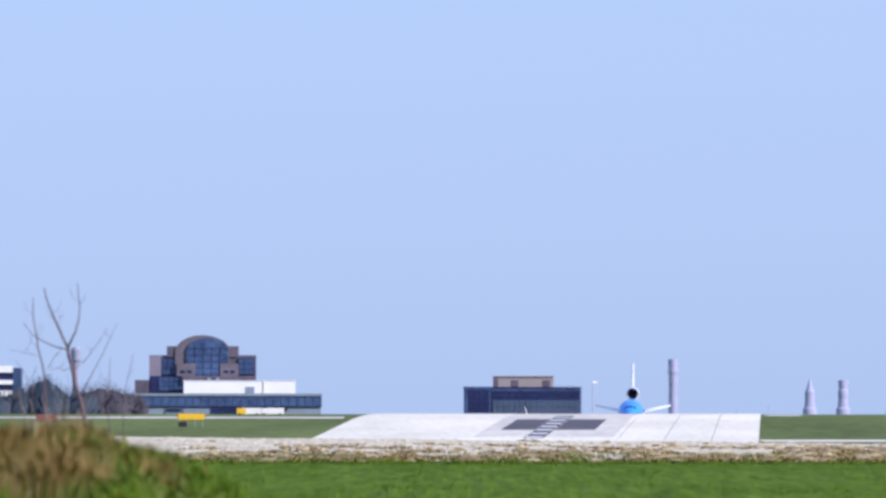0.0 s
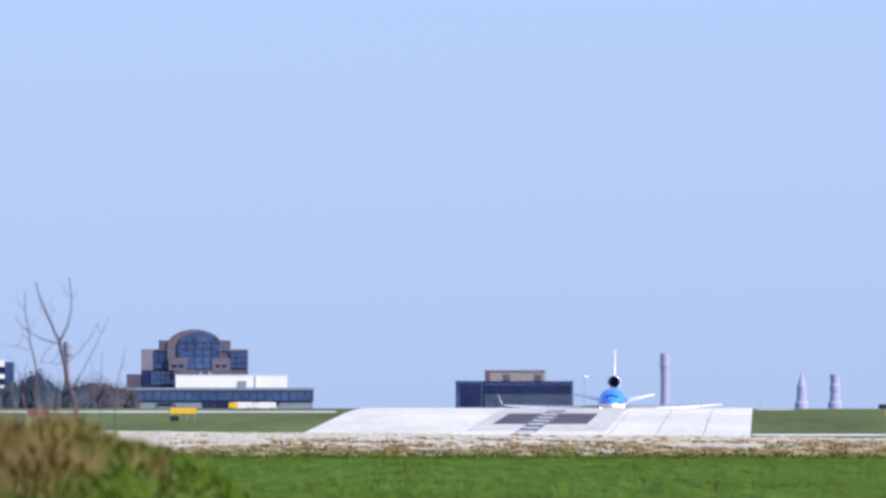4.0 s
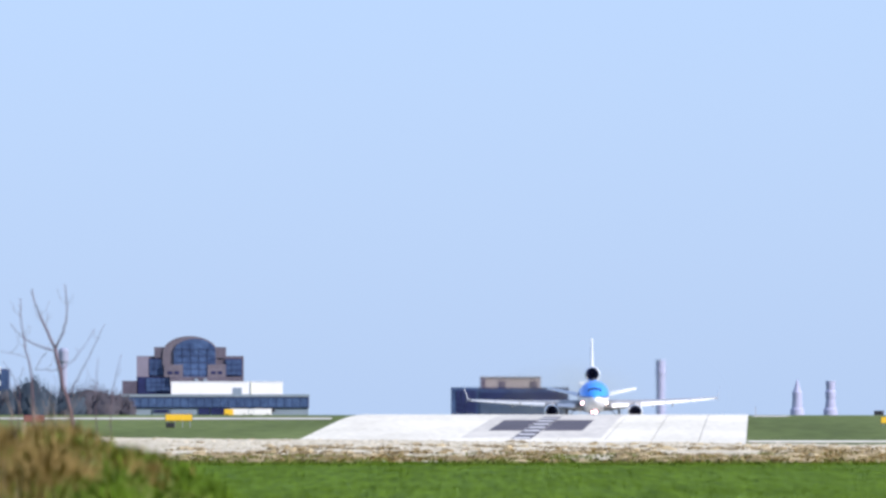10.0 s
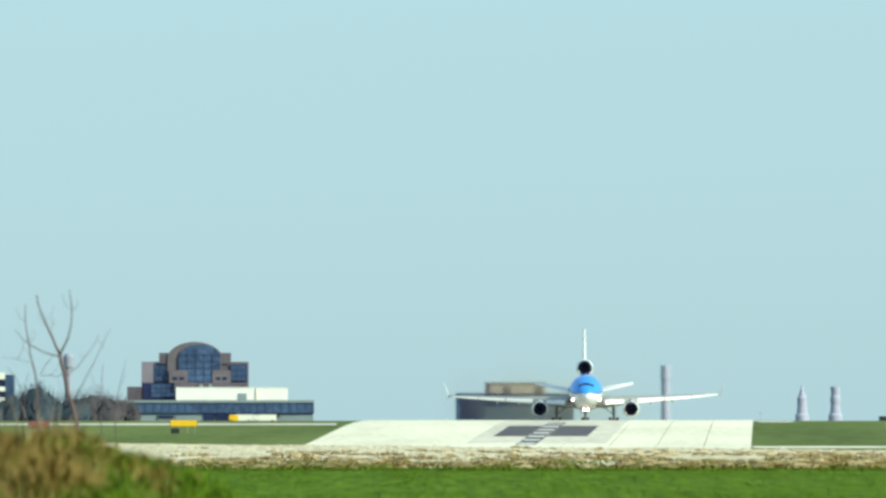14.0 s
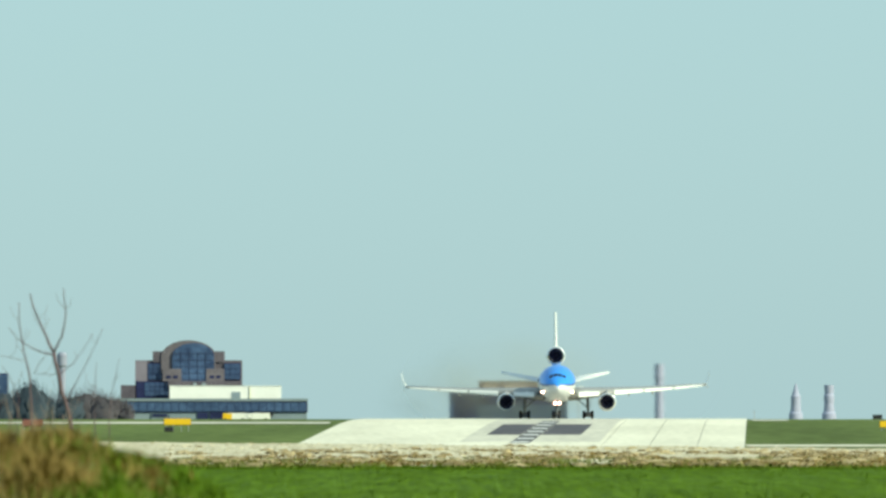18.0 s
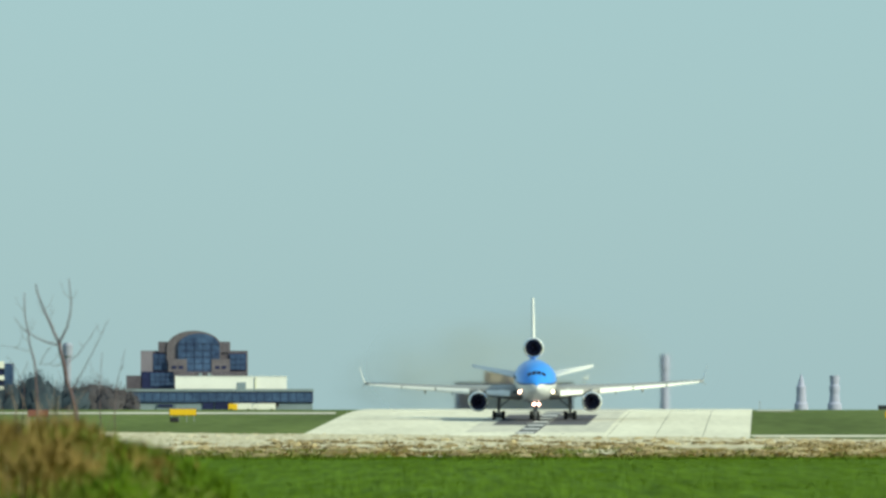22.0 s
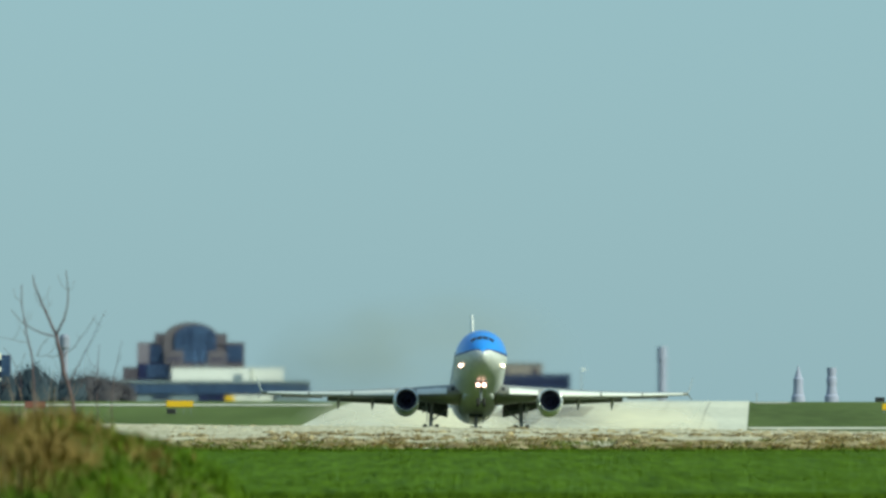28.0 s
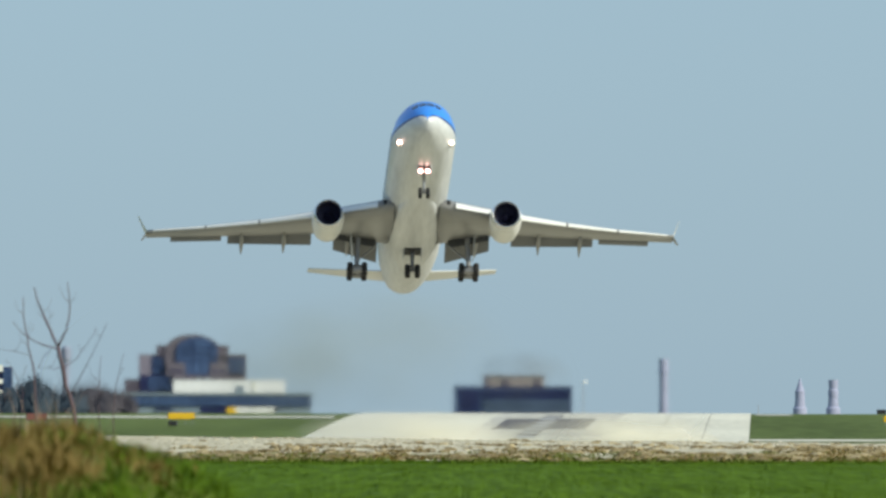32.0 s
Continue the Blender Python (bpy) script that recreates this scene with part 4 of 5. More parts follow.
def airliner():
    P = tagged(empty("airliner"), "three-engined jet airliner, light blue over white, gear down", "airliner")
    hull_parts(P)
    # cockpit windows, following the nose
    def skin(a, s):
        ss = [h[0] for h in HULL]
        rx, rz, zc = (float(np.interp(s, ss, [h[i] for h in HULL])) for i in (1, 2, 3))
        return Vector((rx * 1.012 * math.cos(a), s - MG, zc + rz * 1.012 * math.sin(a)))
    for a0, a1, s0, s1 in ((69, 89, 1.85, 2.6), (91, 111, 1.85, 2.6), (47, 66, 1.95, 2.7), (114, 133, 1.95, 2.7)):
        bm = bmesh.new()
        for i in range(4):
            b0, b1 = radians(a0 + (a1 - a0) * i / 4), radians(a0 + (a1 - a0) * (i + 1) / 4)
            bm.faces.new([bm.verts.new(p) for p in (skin(b0, s0), skin(b1, s0), skin(b1, s1), skin(b0, s1))])
        part("cockpit_window", bm, M_WIN, P, "dark cockpit pane")
    # belly fairing between the wings
    part("belly_fairing", loft(bmesh.new(), [[(rx * math.cos(a), s - MG, 3.35 + rz * math.sin(a)) for a in (2 * math.pi * k / 24 for k in range(24))] for s, rx, rz in
         ((15.5, 0.4, 0.36), (18.0, 1.1, 0.48), (22, 1.8, 0.60), (27, 2.2, 0.68), (33, 2.25, 0.72), (38, 1.8, 0.62), (42, 1.1, 0.48), (45, 0.4, 0.36))]), M_BELLY, P, "grey belly fairing", True)
    # passenger doors and cabin window line are on the sides
    for sx in (-1, 1):
        first = part("cabin_window", boxed(-0.02, 0.02, -0.13, 0.13, -0.18, 0.18), M_WIN, P)
        for k in range(34):
            w = first if k == 0 else new("cabin_window", first.data)
            w.parent = P
            w.location = (sx * 2.995, 9.5 + k * 1.02 - MG, 6.4)
    for sx in (-1, 1):
        m = lambda pts: [(sx * p[0], p[1], p[2]) for p in pts]
        W = WINGS[sx] = part("wing", loft(bmesh.new(), [m(foil(*w)) for w in WING]), M_WING, P, "long swept grey wing", True)
        # slats along the leading edge, run forward and drooped
        for xa, xb in ((3.75, 7.2), (9.7, 14.6), (14.8, 19.6), (19.8, 24.6)):
            rings = []
            for x in (xa, (xa + xb) / 2, xb):
                f, ch = foil(*wing_at(x), n=14), wing_at(x)[2]
                lip = [Vector(p) for p in ((*f[6:0:-1], f[0]) if xa < 5 else (*f[5:0:-1], f[0], f[-1]))]
                fwd, dn = 0.045 * ch + 0.06, 0.020 * ch + 0.02
                outer = [p + Vector((0, -fwd, -dn)) for p in lip]
                inner = [p + Vector((0, -fwd + 0.10 + 0.015 * ch, -dn - 0.05 - 0.012 * ch if i < 5 else -dn + 0.02)) for i, p in enumerate(lip)]
                inner[0], inner[-1] = outer[0] + Vector((0, 0.02, -0.03)), outer[-1] + Vector((0, 0.02, 0.03))
                rings.append(m([tuple(p) for p in outer + inner[::-1]]))
            part("slat", loft(bmesh.new(), rings), M_BODY, W, "white leading-edge slat", False)
        # black block for the shade in the gap between the first slat and the body
        part("slat_gap_shade", loft(bmesh.new(), [[(sx * x, y, z) for y, z in ((22.9 - MG, 3.95), (23.0 - MG, 4.35), (24.6 - MG, 4.5), (24.6 - MG, 3.9))] for x in (2.9, 3.22)]), M_BLACK, W, "black block for the shaded gap at the slat root")
        # flaps, drooped for take-off
        for xa, xb, dr in ((3.3, 7.5, 0.50), (9.6, 17.5, 0.42), (18.1, 22.9, 0.14)):
            rings = []
            for x in (xa, xb):
                _, le, ch, z, th, _ = wing_at(x)
                y, f = le + ch * 0.96 - MG, max(0.9, 0.19 * ch)
                rings.append([(sx * x, y - f * 0.2, z - 0.06), (sx * x, y + 0.1, z + 0.10), (sx * x, y + f, z - f * dr - 0.02), (sx * x, y + f, z - f * dr - 0.08), (sx * x, y + 0.1, z - 0.20)])
            part("flap", loft(bmesh.new(), rings), M_FLAP, W, "lowered flap")
        # solid dark strip ahead of the inner flap, coloured as the cove's shade
        for xa, xb in ((3.5, 7.4),):
            rings = []
            for x in (xa, xb):
                _, le, ch, z, th, _ = wing_at(x)
                y = le + ch * 0.86 - MG
                rings.append([(sx * x, y - 0.05 * ch, z - th * 0.30 - 0.02), (sx * x, y + 0.08 * ch, z - th * 0.12 - 0.04), (sx * x, y + 0.08 * ch, z - 0.02), (sx * x, y - 0.05 * ch, z - 0.02)])
            part("cove_shade", loft(bmesh.new(), rings), M_COVE, W, "dark strip for the shade in the flap cove")
        for x in (6.2, 12.2, 16.2):
            _, le, ch, z, th, _ = wing_at(x)
            yb = le + ch - MG
            part("flap_fairing", loft(bmesh.new(), [[(sx * x + r * math.cos(a), yy, zz + 1.3 * r * math.sin(a)) for a in (2 * math.pi * k / 10 for k in range(10))] for yy, zz, r in
                 ((yb - 2.6, z - 0.40, 0.05), (yb - 1.4, z - 0.62, 0.19), (yb, z - 0.85, 0.20), (yb + 1.4, z - 1.35, 0.05))]), M_WING, W, smooth=True)
        # winglets
        part("winglet", loft(bmesh.new(), [[(sx * x + sx * (o * t - 0.05 * ch * (c - 0.3)), le - MG + ch * c, z) for c, o in ((0.0, 0), (0.3, 1), (1.0, 0), (0.3, -1))] for x, le, ch, z, t in
             ((25.15, 37.7, 2.8, 5.33, 0.10), (25.45, 38.8, 2.1, 6.1, 0.07), (25.98, 40.4, 1.1, 7.65, 0.04))]), M_BODY, W, "white upswept winglet", False)
        part("lower_winglet", loft(bmesh.new(), [[(sx * x + sx * o * t, le - MG + ch * c, z) for c, o in ((0.0, 0), (0.3, 1), (1.0, 0), (0.3, -1))] for x, le, ch, z, t in
             ((25.1, 37.6, 1.5, 5.33, 0.08), (25.65, 38.4, 0.7, 4.65, 0.05))]), M_WING, W, "grey lower winglet", False)
        # engines under the wings
        nacelle(P, "engine", sx * 8.38, 2.79, 22.0, 7.4, 1.46, "white turbofan nacelle under the wing")
        part("pylon", loft(bmesh.new(), [[(sx * 8.38 - t, s - MG, z0), (sx * 8.38 + t, s - MG, z0), (sx * 8.38 + t * 0.8, s - MG, z1), (sx * 8.38 - t * 0.8, s - MG, z1)] for s, t, z0, z1 in
             ((22.7, 0.08, 4.1, 4.28), (25.0, 0.26, 3.9, 4.70), (28.5, 0.26, 3.5, 4.5), (32.0, 0.08, 3.9, 4.3))]), M_WING, P)
        # tailplane
        T = part("tailplane", loft(bmesh.new(), [m(foil(*w)) for w in ((0.6, 49.6, 7.4, 6.60, 0.8, 0.15), (4.5, 52.6, 5.2, 7.28, 0.5, 0.15), (9.1, 55.7, 2.7, 8.02, 0.26, 0.15))]), M_BODY, P, "white tailplane", True)
    # tail: fin, centre engine and its pylon
    nacelle(P, "tail_engine", 0, 10.56, 45.6, 12.6, 1.52, "white turbofan nacelle through the fin")
    part("engine_pylon", loft(bmesh.new(), [[(t * math.cos(a), s - MG + 0.0, zc + h * math.sin(a)) for a in (2 * math.pi * k / 12 for k in range(12))] for s, t, zc, h in
         ((46.0, 0.12, 8.85, 0.35), (47.5, 0.36, 8.55, 0.8), (51, 0.55, 8.4, 1.3), (55, 0.55, 8.5, 1.6), (58, 0.2, 8.6, 1.2))]), M_BLUE, P, "blue engine pylon", True)
    fin = bmesh.new()
    loft(fin, [[(o * t, le - MG + ch * c, z) for c, o in ((0, 0), (0.08, 0.7), (0.35, 1), (0.7, 0.6), (1.0, 0.05), (0.7, -0.6), (0.35, -1), (0.08, -0.7))] for z, le, ch, t in
         ((11.6, 49.4, 9.0, 0.34), (13.0, 51.0, 8.0, 0.30), (15.5, 54.0, 6.2, 0.25), (17.95, 56.8, 4.5, 0.20))])
    part("fin", fin, M_BODY, P, "white tail fin", False)
    part("tail_cone", lathe(bmesh.new(), [(57.1 - MG, 0.48), (57.5 - MG, 0.34), (57.7 - MG, 0.05)], 14, "y", 0, 6.6), M_FLAP, P)
    # aerials and the beacon under the belly
    part("blade_aerial", boxed(-0.04, 0.04, 12.0 - MG, 12.5 - MG, 8.88, 9.3), M_BODY, P)
    part("blade_aerial", boxed(-0.04, 0.04, 15.0 - MG, 15.5 - MG, 2.55, 2.92), M_BODY, P)
    # landing lamps on the cheeks
    for sx in (-1, 1):
        L = part("landing_light", lathe(bmesh.new(), [(5.02 - MG, 0.22), (5.06 - MG, 0.26), (5.6 - MG, 0.24), (5.7 - MG, 0.12)], 16, "y", sx * 2.44, 4.38), M_BODY, P)
        part("lamp_lens", lathe(bmesh.new(), [(4.95 - MG, 0.02), (4.97 - MG, 0.13), (5.01 - MG, 0.20)], 16, "y", sx * 2.44, 4.38), M_LAMP if sx < 0 else M_LAMP3, L, "glaring landing lamp" if sx < 0 else "weaker landing lamp")
    # nose gear
    ny = 8.4 - MG
    N = part("nose_gear", tube(bmesh.new(), [(0, ny + 0.25, 3.2), (0, ny + 0.05, 1.6), (0, ny, 0.5)], [0.16, 0.14, 0.11], 10), M_STRUT, P, "steel nose gear leg")
    part("axle", tube(bmesh.new(), [(-0.5, ny, 0.52), (0.5, ny, 0.52)], [0.08, 0.08], 8), M_STRUT, N)
    part("drag_brace", tube(bmesh.new(), [(0, ny, 1.5), (0, ny - 1.5, 3.0)], [0.07, 0.07], 8), M_STRUT, N)
    for sx in (-1, 1):
        wheel(P, sx * 0.36, ny, 0.52, 0.52, 0.34)
        part("gear_door", boxed(sx * 0.62 - 0.03, sx * 0.62 + 0.03, ny - 1.2, ny + 0.8, 2.0, 2.95, 0.02), M_BELLY, P)
        L = part("taxi_light", lathe(bmesh.new(), [(ny - 0.42, 0.22), (ny - 0.38, 0.26), (ny - 0.15, 0.20), (ny - 0.1, 0.1)], 14, "y", sx * 0.34, 2.55), M_STRUT, P)
        part("lamp_lens", lathe(bmesh.new(), [(ny - 0.48, 0.02), (ny - 0.46, 0.13), (ny - 0.42, 0.20)], 14, "y", sx * 0.34, 2.55), M_LAMP2, L, "glaring nose lamp")
    # gear wells: solid black boxes on the belly stand for the shade inside
    part("gear_well_shade", boxed(-0.52, 0.52, ny - 0.9, ny + 0.9, 2.86, 3.1), M_BLACK, P, "black box for the shade in the nose gear well")
    part("gear_well_shade", boxed(-0.78, 0.78, -0.3, 1.7, 2.53, 2.9), M_BLACK, P, "black box for the shade in the centre gear well")
    # main gear bogies
    for sx in (-1, 1):
        G = part("main_gear", tube(bmesh.new(), [(sx * 5.2, -0.2, 4.0), (sx * 5.3, 0, 1.7), (sx * 5.3, 0, 0.7)], [0.28, 0.24, 0.19], 10), M_STRUT, P, "steel main gear leg")
        part("side_brace", tube(bmesh.new(), [(sx * 5.25, 0, 1.8), (sx * 3.4, 0.1, 3.3)], [0.09, 0.09], 8), M_STRUT, G)
        part("bogie_beam", boxed(sx * 5.3 - 0.13, sx * 5.3 + 0.13, -0.95, 0.95, 0.52, 0.78, 0.04), M_STRUT, G)
        for yy in (-0.81, 0.81):
            part("axle", tube(bmesh.new(), [(sx * 5.3 - 0.75, yy, 0.66), (sx * 5.3 + 0.75, yy, 0.66)], [0.09, 0.09], 8), M_STRUT, G)
            part("brake_unit", lathe(bmesh.new(), [(sx * 5.3 - 0.44, 0.40), (sx * 5.3 + 0.44, 0.40)], 14, "x", yy, 0.66, True), M_STRUT, G)
            for dx in (-0.69, 0.69):
                LEGS.append(wheel(P, sx * 5.3 + dx, yy, 0.66))
        LEGS.append(G)
        part("gear_door", loft(bmesh.new(), [[(sx * 5.72, -1.1, 1.7), (sx * 5.78, -1.1, 1.7), (sx * 5.9, -1.1, 3.9), (sx * 5.84, -1.1, 3.9)], [(sx * 5.72, 0.9, 1.7), (sx * 5.78, 0.9, 1.7), (sx * 5.9, 0.9, 3.9), (sx * 5.84, 0.9, 3.9)]]), M_BELLY, P)
    C = part("centre_gear", tube(bmesh.new(), [(0, 0.9, 3.0), (0, 0.75, 0.66)], [0.22, 0.17], 10), M_STRUT, P, "steel centre gear leg")
    part("axle", tube(bmesh.new(), [(-0.6, 0.75, 0.66), (0.6, 0.75, 0.66)], [0.09, 0.09], 8), M_STRUT, C)
    for sx in (-1, 1):
        wheel(P, sx * 0.47, 0.75, 0.66)
        part("gear_door", boxed(sx * 0.85 - 0.03, sx * 0.85 + 0.03, -0.2, 1.7, 1.7, 2.75, 0.02), M_BELLY, P)
    return P


plane = airliner()


# ---- exhaust smoke ----
def smoke_material(name, colour, dense, rim=1.7):
    m = bpy.data.materials.new(name)
    m.use_nodes = True
    n, l = m.node_tree.nodes, m.node_tree.links
    n.clear()
    tc = n.new("ShaderNodeTexCoord")
    sep = n.new("ShaderNodeSeparateXYZ")
    l.new(tc.outputs["Object"], sep.inputs[0])
    sq = n.new("ShaderNodeMath")  # thick in the middle, nothing at the rim
    sq.operation = "MULTIPLY"
    l.new(sep.outputs["Y"], sq.inputs[0])
    l.new(sep.outputs["Y"], sq.inputs[1])
    pw = n.new("ShaderNodeMath")
    pw.operation = "POWER"
    pw.inputs[1].default_value = rim
    l.new(sq.outputs[0], pw.inputs[0])
    ns = n.new("ShaderNodeTexNoise")
    ns.inputs["Scale"].default_value, ns.inputs["Detail"].default_value = 1.3, 2
    l.new(tc.outputs["Object"], ns.inputs["Vector"])
    wisp = n.new("ShaderNodeMapRange")
    wisp.inputs["From Min"].default_value, wisp.inputs["From Max"].default_value = 0.22, 0.75
    l.new(ns.outputs[0], wisp.inputs["Value"])
    mul = n.new("ShaderNodeMath")
    mul.operation = "MULTIPLY"
    l.new(pw.outputs[0], mul.inputs[0])
    l.new(wisp.outputs[0], mul.inputs[1])
    amt = n.new("ShaderNodeMath")
    amt.operation = "MULTIPLY"
    amt.inputs[1].default_value = dense
    l.new(mul.outputs[0], amt.inputs[0])
    tr = n.new("ShaderNodeBsdfTransparent")
    df = n.new("ShaderNodeBsdfDiffuse")
    df.inputs["Color"].default_value = (*colour, 1)
    mix = n.new("ShaderNodeMixShader")
    l.new(amt.outputs[0], mix.inputs[0])
    l.new(tr.outputs[0], mix.inputs[1])
    l.new(df.outputs[0], mix.inputs[2])
    out = n.new("ShaderNodeOutputMaterial")
    l.new(mix.outputs[0], out.inputs["Surface"])
    return m


def hot_air_material():
    """Clear air whose slight, uneven heating bends the light."""
    m = bpy.data.materials.new("hot_air")
    m.use_nodes = True
    n, l = m.node_tree.nodes, m.node_tree.links
    n.clear()
    rf = n.new("ShaderNodeBsdfRefraction")
    rf.inputs["IOR"].default_value, rf.inputs["Roughness"].default_value = 1.0013, 0.45
    # stirred in the middle, calm towards the rim: 1 - (x^2 + z^2) of the generated coordinates
    tc = n.new("ShaderNodeTexCoord")
    mid = n.new("ShaderNodeVectorMath")
    mid.operation = "MULTIPLY_ADD"
    mid.inputs[1].default_value, mid.inputs[2].default_value = (2, 0, 2), (-1, 0, -1)
    l.new(tc.outputs["Generated"], mid.inputs[0])
    far = n.new("ShaderNodeVectorMath")
    far.operation = "LENGTH"
    l.new(mid.outputs[0], far.inputs[0])
    calm = n.new("ShaderNodeMapRange")
    calm.interpolation_type = "SMOOTHSTEP"
    calm.inputs["From Min"].default_value, calm.inputs["From Max"].default_value = 0.55, 0.98
    l.new(far.outputs["Value"], calm.inputs["Value"])
    tr = n.new("ShaderNodeBsdfTransparent")
    mix = n.new("ShaderNodeMixShader")
    l.new(calm.outputs[0], mix.inputs[0])
    l.new(rf.outputs[0], mix.inputs[1])
    l.new(tr.outputs[0], mix.inputs[2])
    out = n.new("ShaderNodeOutputMaterial")
    l.new(mix.outputs[0], out.inputs["Surface"])
    return m


M_SMOKE = smoke_material("thin_brown_smoke", (0.25, 0.24, 0.14), 0.31)
M_DUST = smoke_material("pale_dust", (0.58, 0.54, 0.42), 1.15, 0.8)
M_WISP = smoke_material("grey_smoke", (0.14, 0.14, 0.13), 0.5, 1.3)
M_AIR = hot_air_material()


def puff(sx, sz, material=M_SMOKE, name="exhaust_smoke", label="thin brown exhaust smoke drifting off the runway"):
    bm = bmesh.new()
    bmesh.ops.create_icosphere(bm, subdivisions=4, radius=1.0)
    # only the near half of the cloud: an open, bulging veil
    bmesh.ops.delete(bm, geom=[v for v in bm.verts if v.co.y > -0.04], context="VERTS")
    for f in bm.faces:
        f.smooth = True
    ob = part(name, bm, material)
    ob.scale = (sx, 9.0, sz)
    return tagged(ob, label, "smoke", "exhaust smoke", "stuff")


def shimmer(w, h):
    """A low bow of hot exhaust air."""
    bm = bmesh.new()
    rings = [[(w * (2 * i / 16 - 1), -1.2 * (1 - (2 * i / 16 - 1) ** 2), z) for i in range(17)] for z in (-h, -h / 3, h / 3, h)]
    loft(bm, rings, False, False, False)
    ob = part("hot_air", bm, M_AIR, smooth=True)
    ob.visible_shadow = False
    return tagged(ob, "clear shimmering air behind the engines", "hot air", "", "stuff")


# (half width, half height, starts to rise at, distance, drift across in m/s, how high its middle comes)
TRAIL = ((18.0, 10.0, 6.0, 2990, -2.7, 8.0), (22.0, 12.5, 12.0, 2730, -2.8, 9.0), (25.0, 14.0, 18.5, 2500, -2.6, 9.0), (9.0, 5.0, 26.5, 2420, -1.5, 4.5))
smoke = [(puff(a, b, M_WISP if a < 10 else M_SMOKE), b, t0, d, v, top) for a, b, t0, d, v, top in TRAIL]
# a dark wisp close behind the engines
wisp = puff(11.0, 4.5, name="engine_smoke", label="darker smoke close behind the engines")
# dust blown off the paving behind the wheels: (half width, half height, offset across, lag in metres)
# the lowest, grey veil is dark smoke and also stands for shade on the paving
dust = [(puff(a, b, M_DUST if b > 4 else M_WISP, "runway_dust", "thin pale dust blown along the runway" if b > 4 else "low grey smoke veil, also darkening the runway for shade"), dx, lag) for a, b, dx, lag in ((15.0, 4.6, -10.0, 60.0), (16.0, 4.4, 13.0, 75.0), (9.0, 3.2, 8.0, 48.0))]
haze_near, haze_wide = shimmer(34.0, 16.0), shimmer(38.0, 18.0)


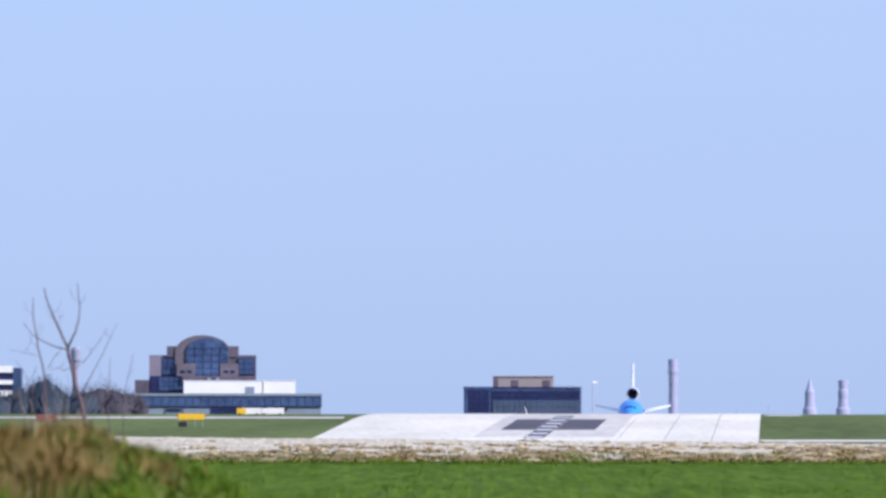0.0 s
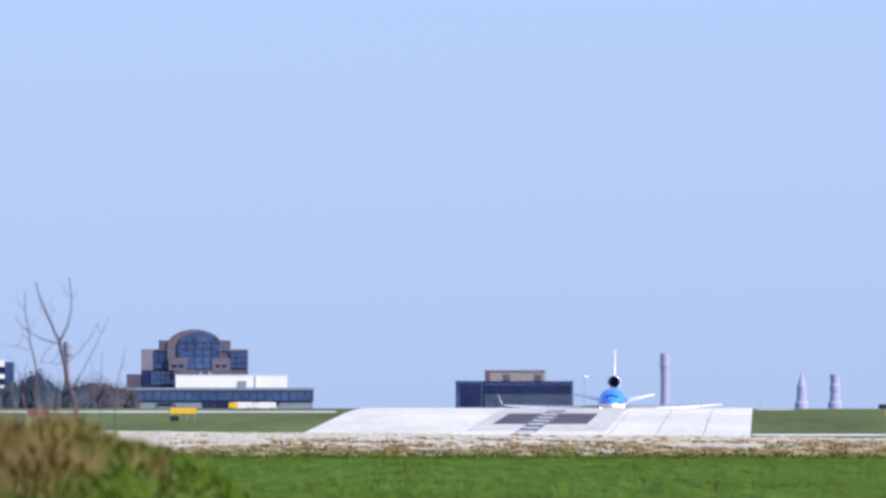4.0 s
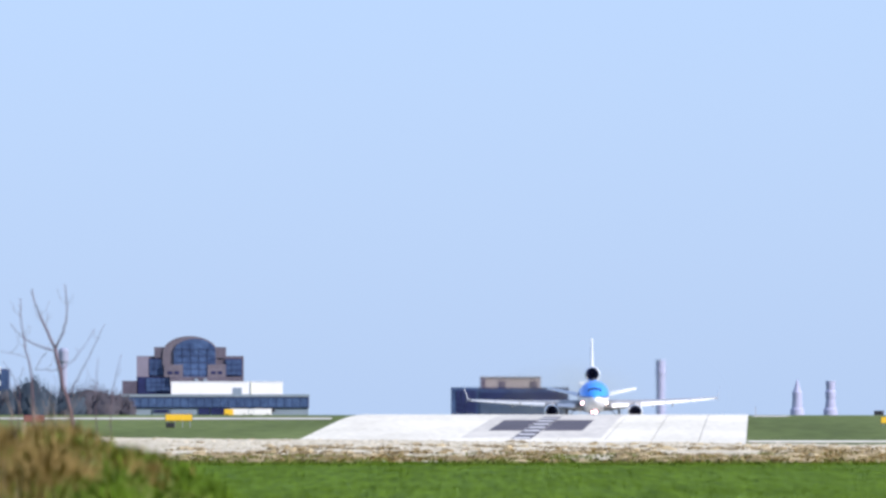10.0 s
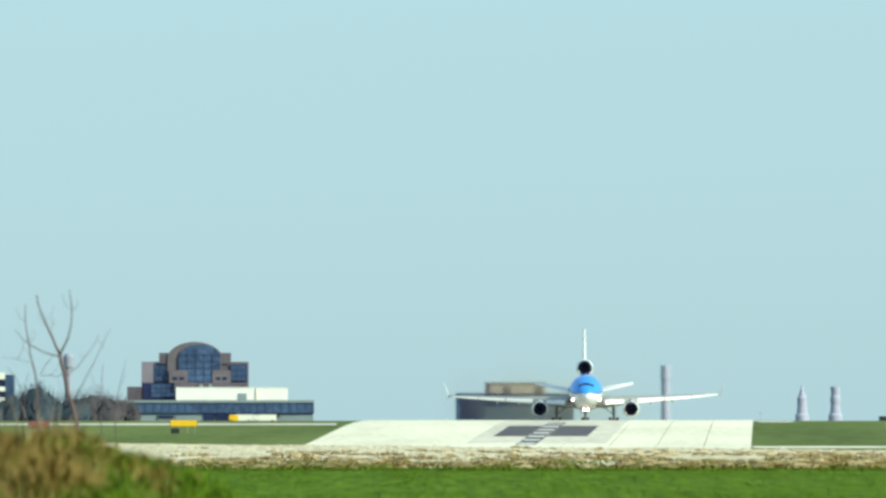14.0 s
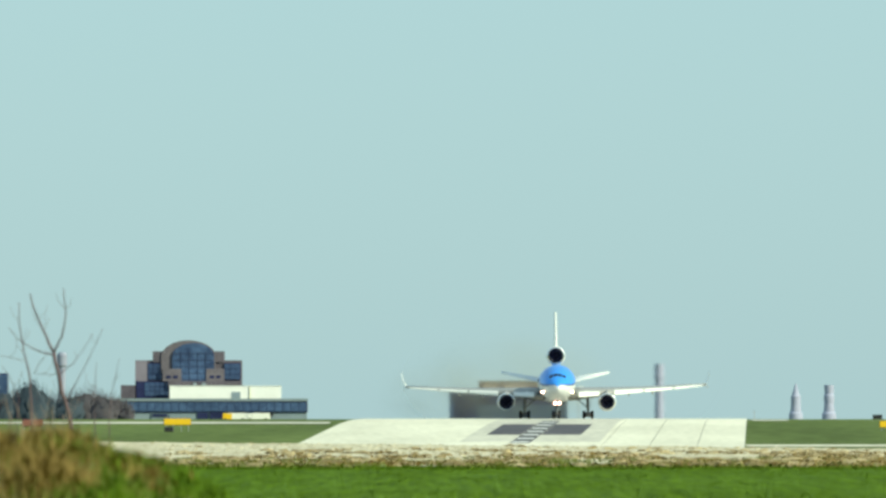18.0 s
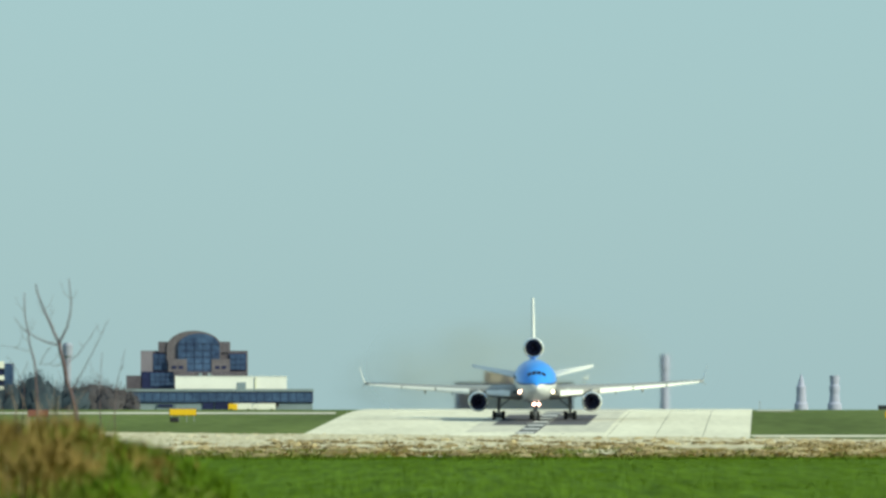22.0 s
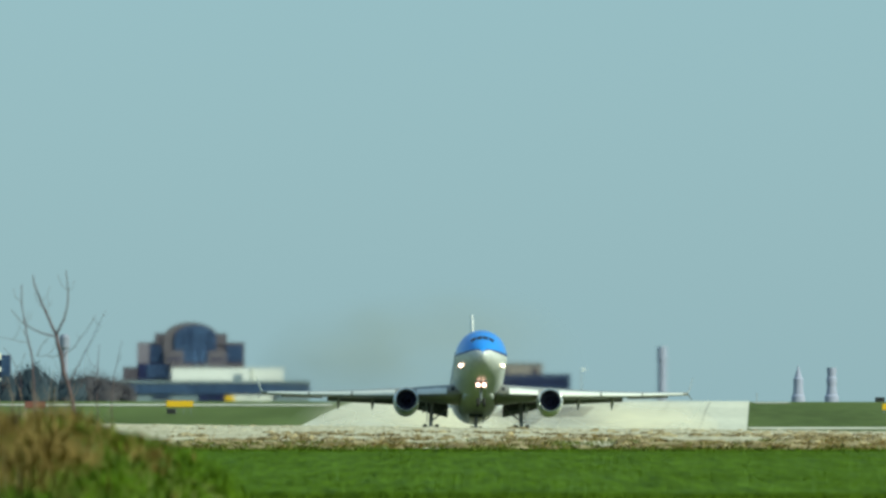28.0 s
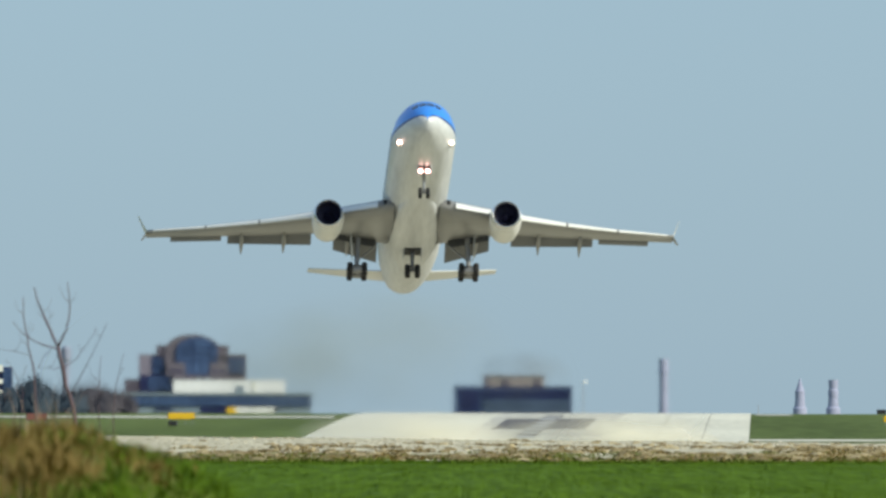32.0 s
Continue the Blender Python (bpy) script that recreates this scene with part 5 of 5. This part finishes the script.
def motions():
    walk(plane, [
        (0, pose(42.20, 3453.3, -4.95, -0.29, 0.00, -1.38)),
        (0.5, pose(41.63, 3427.1, -4.81, -0.29, 0.00, -1.39)),
        (1, pose(41.06, 3400.8, -4.67, -0.30, 0.00, -1.41)),
        (1.5, pose(40.46, 3374.5, -4.53, -0.30, 0.00, -1.41)),
        (2, pose(39.84, 3348.3, -4.38, -0.30, 0.00, -1.40)),
        (2.5, pose(39.18, 3321.9, -4.25, -0.30, 0.00, -1.39)),
        (3, pose(38.52, 3295.5, -4.11, -0.30, 0.00, -1.37)),
        (3.5, pose(37.89, 3269.0, -3.97, -0.30, 0.00, -1.35)),
        (4, pose(37.28, 3242.3, -3.83, -0.31, 0.00, -1.33)),
        (5, pose(36.14, 3188.5, -3.53, -0.36, 0.00, -1.27)),
        (5.5, pose(35.59, 3161.3, -3.35, -0.41, 0.00, -1.22)),
        (6, pose(35.06, 3133.9, -3.15, -0.44, 0.00, -1.16)),
        (6.5, pose(34.55, 3106.2, -2.94, -0.44, 0.00, -1.08)),
        (7, pose(34.01, 3078.3, -2.75, -0.44, 0.00, -0.97)),
        (7.5, pose(33.47, 3050.1, -2.51, -0.44, 0.00, -0.82)),
        (8, pose(32.88, 3021.6, -2.28, -0.43, 0.00, -0.64)),
        (8.5, pose(32.22, 2992.9, -2.07, -0.43, 0.00, -0.45)),
        (9, pose(31.53, 2963.8, -1.84, -0.43, 0.00, -0.26)),
        (9.5, pose(30.85, 2934.5, -1.63, -0.44, 0.00, -0.10)),
        (10, pose(30.19, 2904.9, -1.42, -0.43, 0.00, 0.01)),
        (10.5, pose(29.56, 2875.0, -1.22, -0.43, 0.00, 0.08)),
        (11, pose(28.96, 2844.9, -1.00, -0.42, 0.00, 0.11)),
        (11.5, pose(28.36, 2814.5, -0.78, -0.41, 0.00, 0.10)),
        (12, pose(27.78, 2784.0, -0.55, -0.37, 0.00, 0.06)),
        (12.5, pose(27.19, 2753.3, -0.39, -0.34, 0.00, 0.02)),
        (13, pose(26.57, 2722.4, -0.19, -0.33, 0.00, -0.03)),
        (13.5, pose(25.93, 2691.5, 0.02, -0.33, 0.00, -0.09)),
        (14, pose(25.30, 2660.5, 0.15, -0.32, 0.00, -0.15)),
        (14.5, pose(24.63, 2629.5, 0.32, -0.29, 0.00, -0.19)),
        (15, pose(23.88, 2598.4, 0.44, -0.27, 0.00, -0.22)),
        (16, pose(22.26, 2535.9, 0.72, -0.21, 0.00, -0.22)),
        (16.5, pose(21.44, 2504.4, 0.89, -0.14, 0.00, -0.19)),
        (17, pose(20.65, 2472.8, 0.95, -0.10, 0.00, -0.14)),
        (17.5, pose(19.90, 2440.9, 0.98, -0.06, 0.00, -0.09)),
        (18, pose(19.15, 2408.7, 1.00, 0.01, 0.00, -0.07)),
        (18.5, pose(18.40, 2376.2, 1.00, 0.10, 0.00, -0.07)),
        (19, pose(17.66, 2343.4, 0.91, 0.20, 0.00, -0.07)),
        (19.5, pose(16.88, 2310.3, 0.81, 0.28, 0.00, -0.04)),
        (20, pose(16.11, 2276.7, 0.67, 0.36, 0.00, -0.00)),
        (20.5, pose(15.32, 2242.8, 0.48, 0.43, 0.00, 0.06)),
        (21, pose(14.47, 2208.4, 0.20, 0.53, 0.00, 0.14)),
        (21.5, pose(13.67, 2173.6, -0.16, 0.58, 0.00, 0.22)),
        (22, pose(12.94, 2138.4, -0.50, 0.60, 0.00, 0.25)),
        (22.5, pose(12.23, 2102.9, -0.85, 0.61, 0.00, 0.22)),
        (23, pose(11.55, 2066.9, -1.20, 0.62, 0.00, 0.14)),
        (23.5, pose(10.86, 2030.7, -1.60, 0.52, 0.00, 0.05)),
        (24, pose(10.11, 1994.1, -1.97, 0.18, 0.00, 0.01)),
        (24.5, pose(9.34, 1957.2, -2.26, -0.41, 0.00, 0.07)),
        (25, pose(8.54, 1919.9, -2.53, -1.17, 0.00, 0.20)),
        (25.5, pose(7.70, 1882.3, -2.68, -2.10, 0.00, 0.36)),
        (26, pose(6.90, 1844.4, -2.78, -3.19, 0.05, 0.54)),
        (27, pose(5.33, 1767.4, -3.02, -5.61, 0.15, 0.89)),
        (27.5, pose(4.54, 1728.4, -3.06, -6.86, 0.20, 1.04)),
        (28, pose(3.73, 1689.1, -3.00, -8.07, 0.30, 1.16)),
        (28.5, pose(2.90, 1649.4, -2.46, -9.27, 0.27, 1.26)),
        (29, pose(2.06, 1609.5, -1.71, -10.50, 0.23, 1.38)),
        (29.5, pose(1.24, 1569.4, -0.51, -11.68, 0.20, 1.52)),
        (30, pose(0.37, 1529.2, 1.28, -12.78, 0.20, 1.67)),
        (30.5, pose(-0.56, 1488.9, 3.62, -13.78, 0.70, 1.83)),
        (31, pose(-1.47, 1448.4, 6.55, -14.68, 1.10, 2.02)),
        (31.5, pose(-2.34, 1407.9, 10.18, -15.58, 0.90, 2.27)),
        (32, pose(-3.17, 1367.3, 14.30, -16.49, 0.45, 2.56)),
    ])
    # the wings bend upward as they take the load
    walk(WINGS[-1], [(0, pose(0, 0, 0)), (20, pose(0, 0, 0)), (25, pose(0, 0, 0, 0, 0.3, 0)), (27.5, pose(0, 0, 0, 0, 1.0, 0)), (29.5, pose(0, 0, 0, 0, 1.7, 0)), (30.5, pose(0, 0, 0, 0, 1.5, 0)), (32, pose(0, 0, 0, 0, 0.9, 0))])
    walk(WINGS[1], [(0, pose(0, 0, 0, 0, -0.8, 0)), (20, pose(0, 0, 0, 0, -0.9, 0)), (25, pose(0, 0, 0, 0, -1.0, 0)), (27.5, pose(0, 0, 0, 0, -1.4, 0)), (29.5, pose(0, 0, 0, 0, -1.8, 0)), (30.5, pose(0, 0, 0, 0, -1.5, 0)), (32, pose(0, 0, 0, 0, -0.9, 0))])
    # the main gear legs stretch as the weight comes off them
    for leg in LEGS:
        walk(leg, [(0, pose(0, 0, 0)), (28, pose(0, 0, 0)), (30, pose(0, 0, -0.3)), (32, pose(0, 0, -0.3))])
    # smoke wells up off the runway once the airliner has passed, then drifts off with the wind
    for ob, hh, t0, d, v, top in smoke:
        x, g = axis_x(d), fall(d)
        walk(ob, [(0, pose(x, d, g - 1.2 * hh)), (t0, pose(x, d, g - 1.2 * hh)), (t0 + 2.5, pose(x + v, d, g + 0.3 * hh)), (t0 + 5, pose(x + v * 3.5, d, g + 0.8 * top)), (32, pose(x + v * (31 - t0), d, g + top + 2.0))])
    trail = [(0, 3453), (4, 3242), (8, 3022), (11, 2845), (14, 2660), (17, 2473), (20, 2277), (23, 2067), (25, 1920), (27, 1790), (29, 1740), (32, 1720)]
    walk(wisp, [(t, pose(axis_x(y + 190) - 3, y + 190, fall(y + 190) + (3.2 if t < 26 else -3.0))) for t, y in trail])
    walk(haze_near, [(t, pose(axis_x(y + 150) - 1, y + 150, fall(y + 150) + 7.5)) for t, y in trail])
    walk(haze_wide, [(0, pose(-12, 1885, -18)), (23, pose(-12, 1885, -18)), (27, pose(-14, 1885, 5)), (28, pose(-14, 1830, 5)), (29.5, pose(-14, 1725, 4.5)), (32, pose(-16, 1700, 4.5))])
    for ob, dx, lag in dust:
        y = 2067 + lag
        low = pose(axis_x(y) + dx, y, fall(y) - 6.0)
        rows = [(0, low), (22.5, low)]
        for t, d in ((24, 1994), (25, 1920), (27.5, 1728), (29, 1690), (30.5, 1690), (32, 1680)):
            y = d + lag
            rows.append((t, pose(axis_x(y) + dx, y, fall(y) + (0.8 if t < 30 else 0.4))))
        walk(ob, rows)


motions()
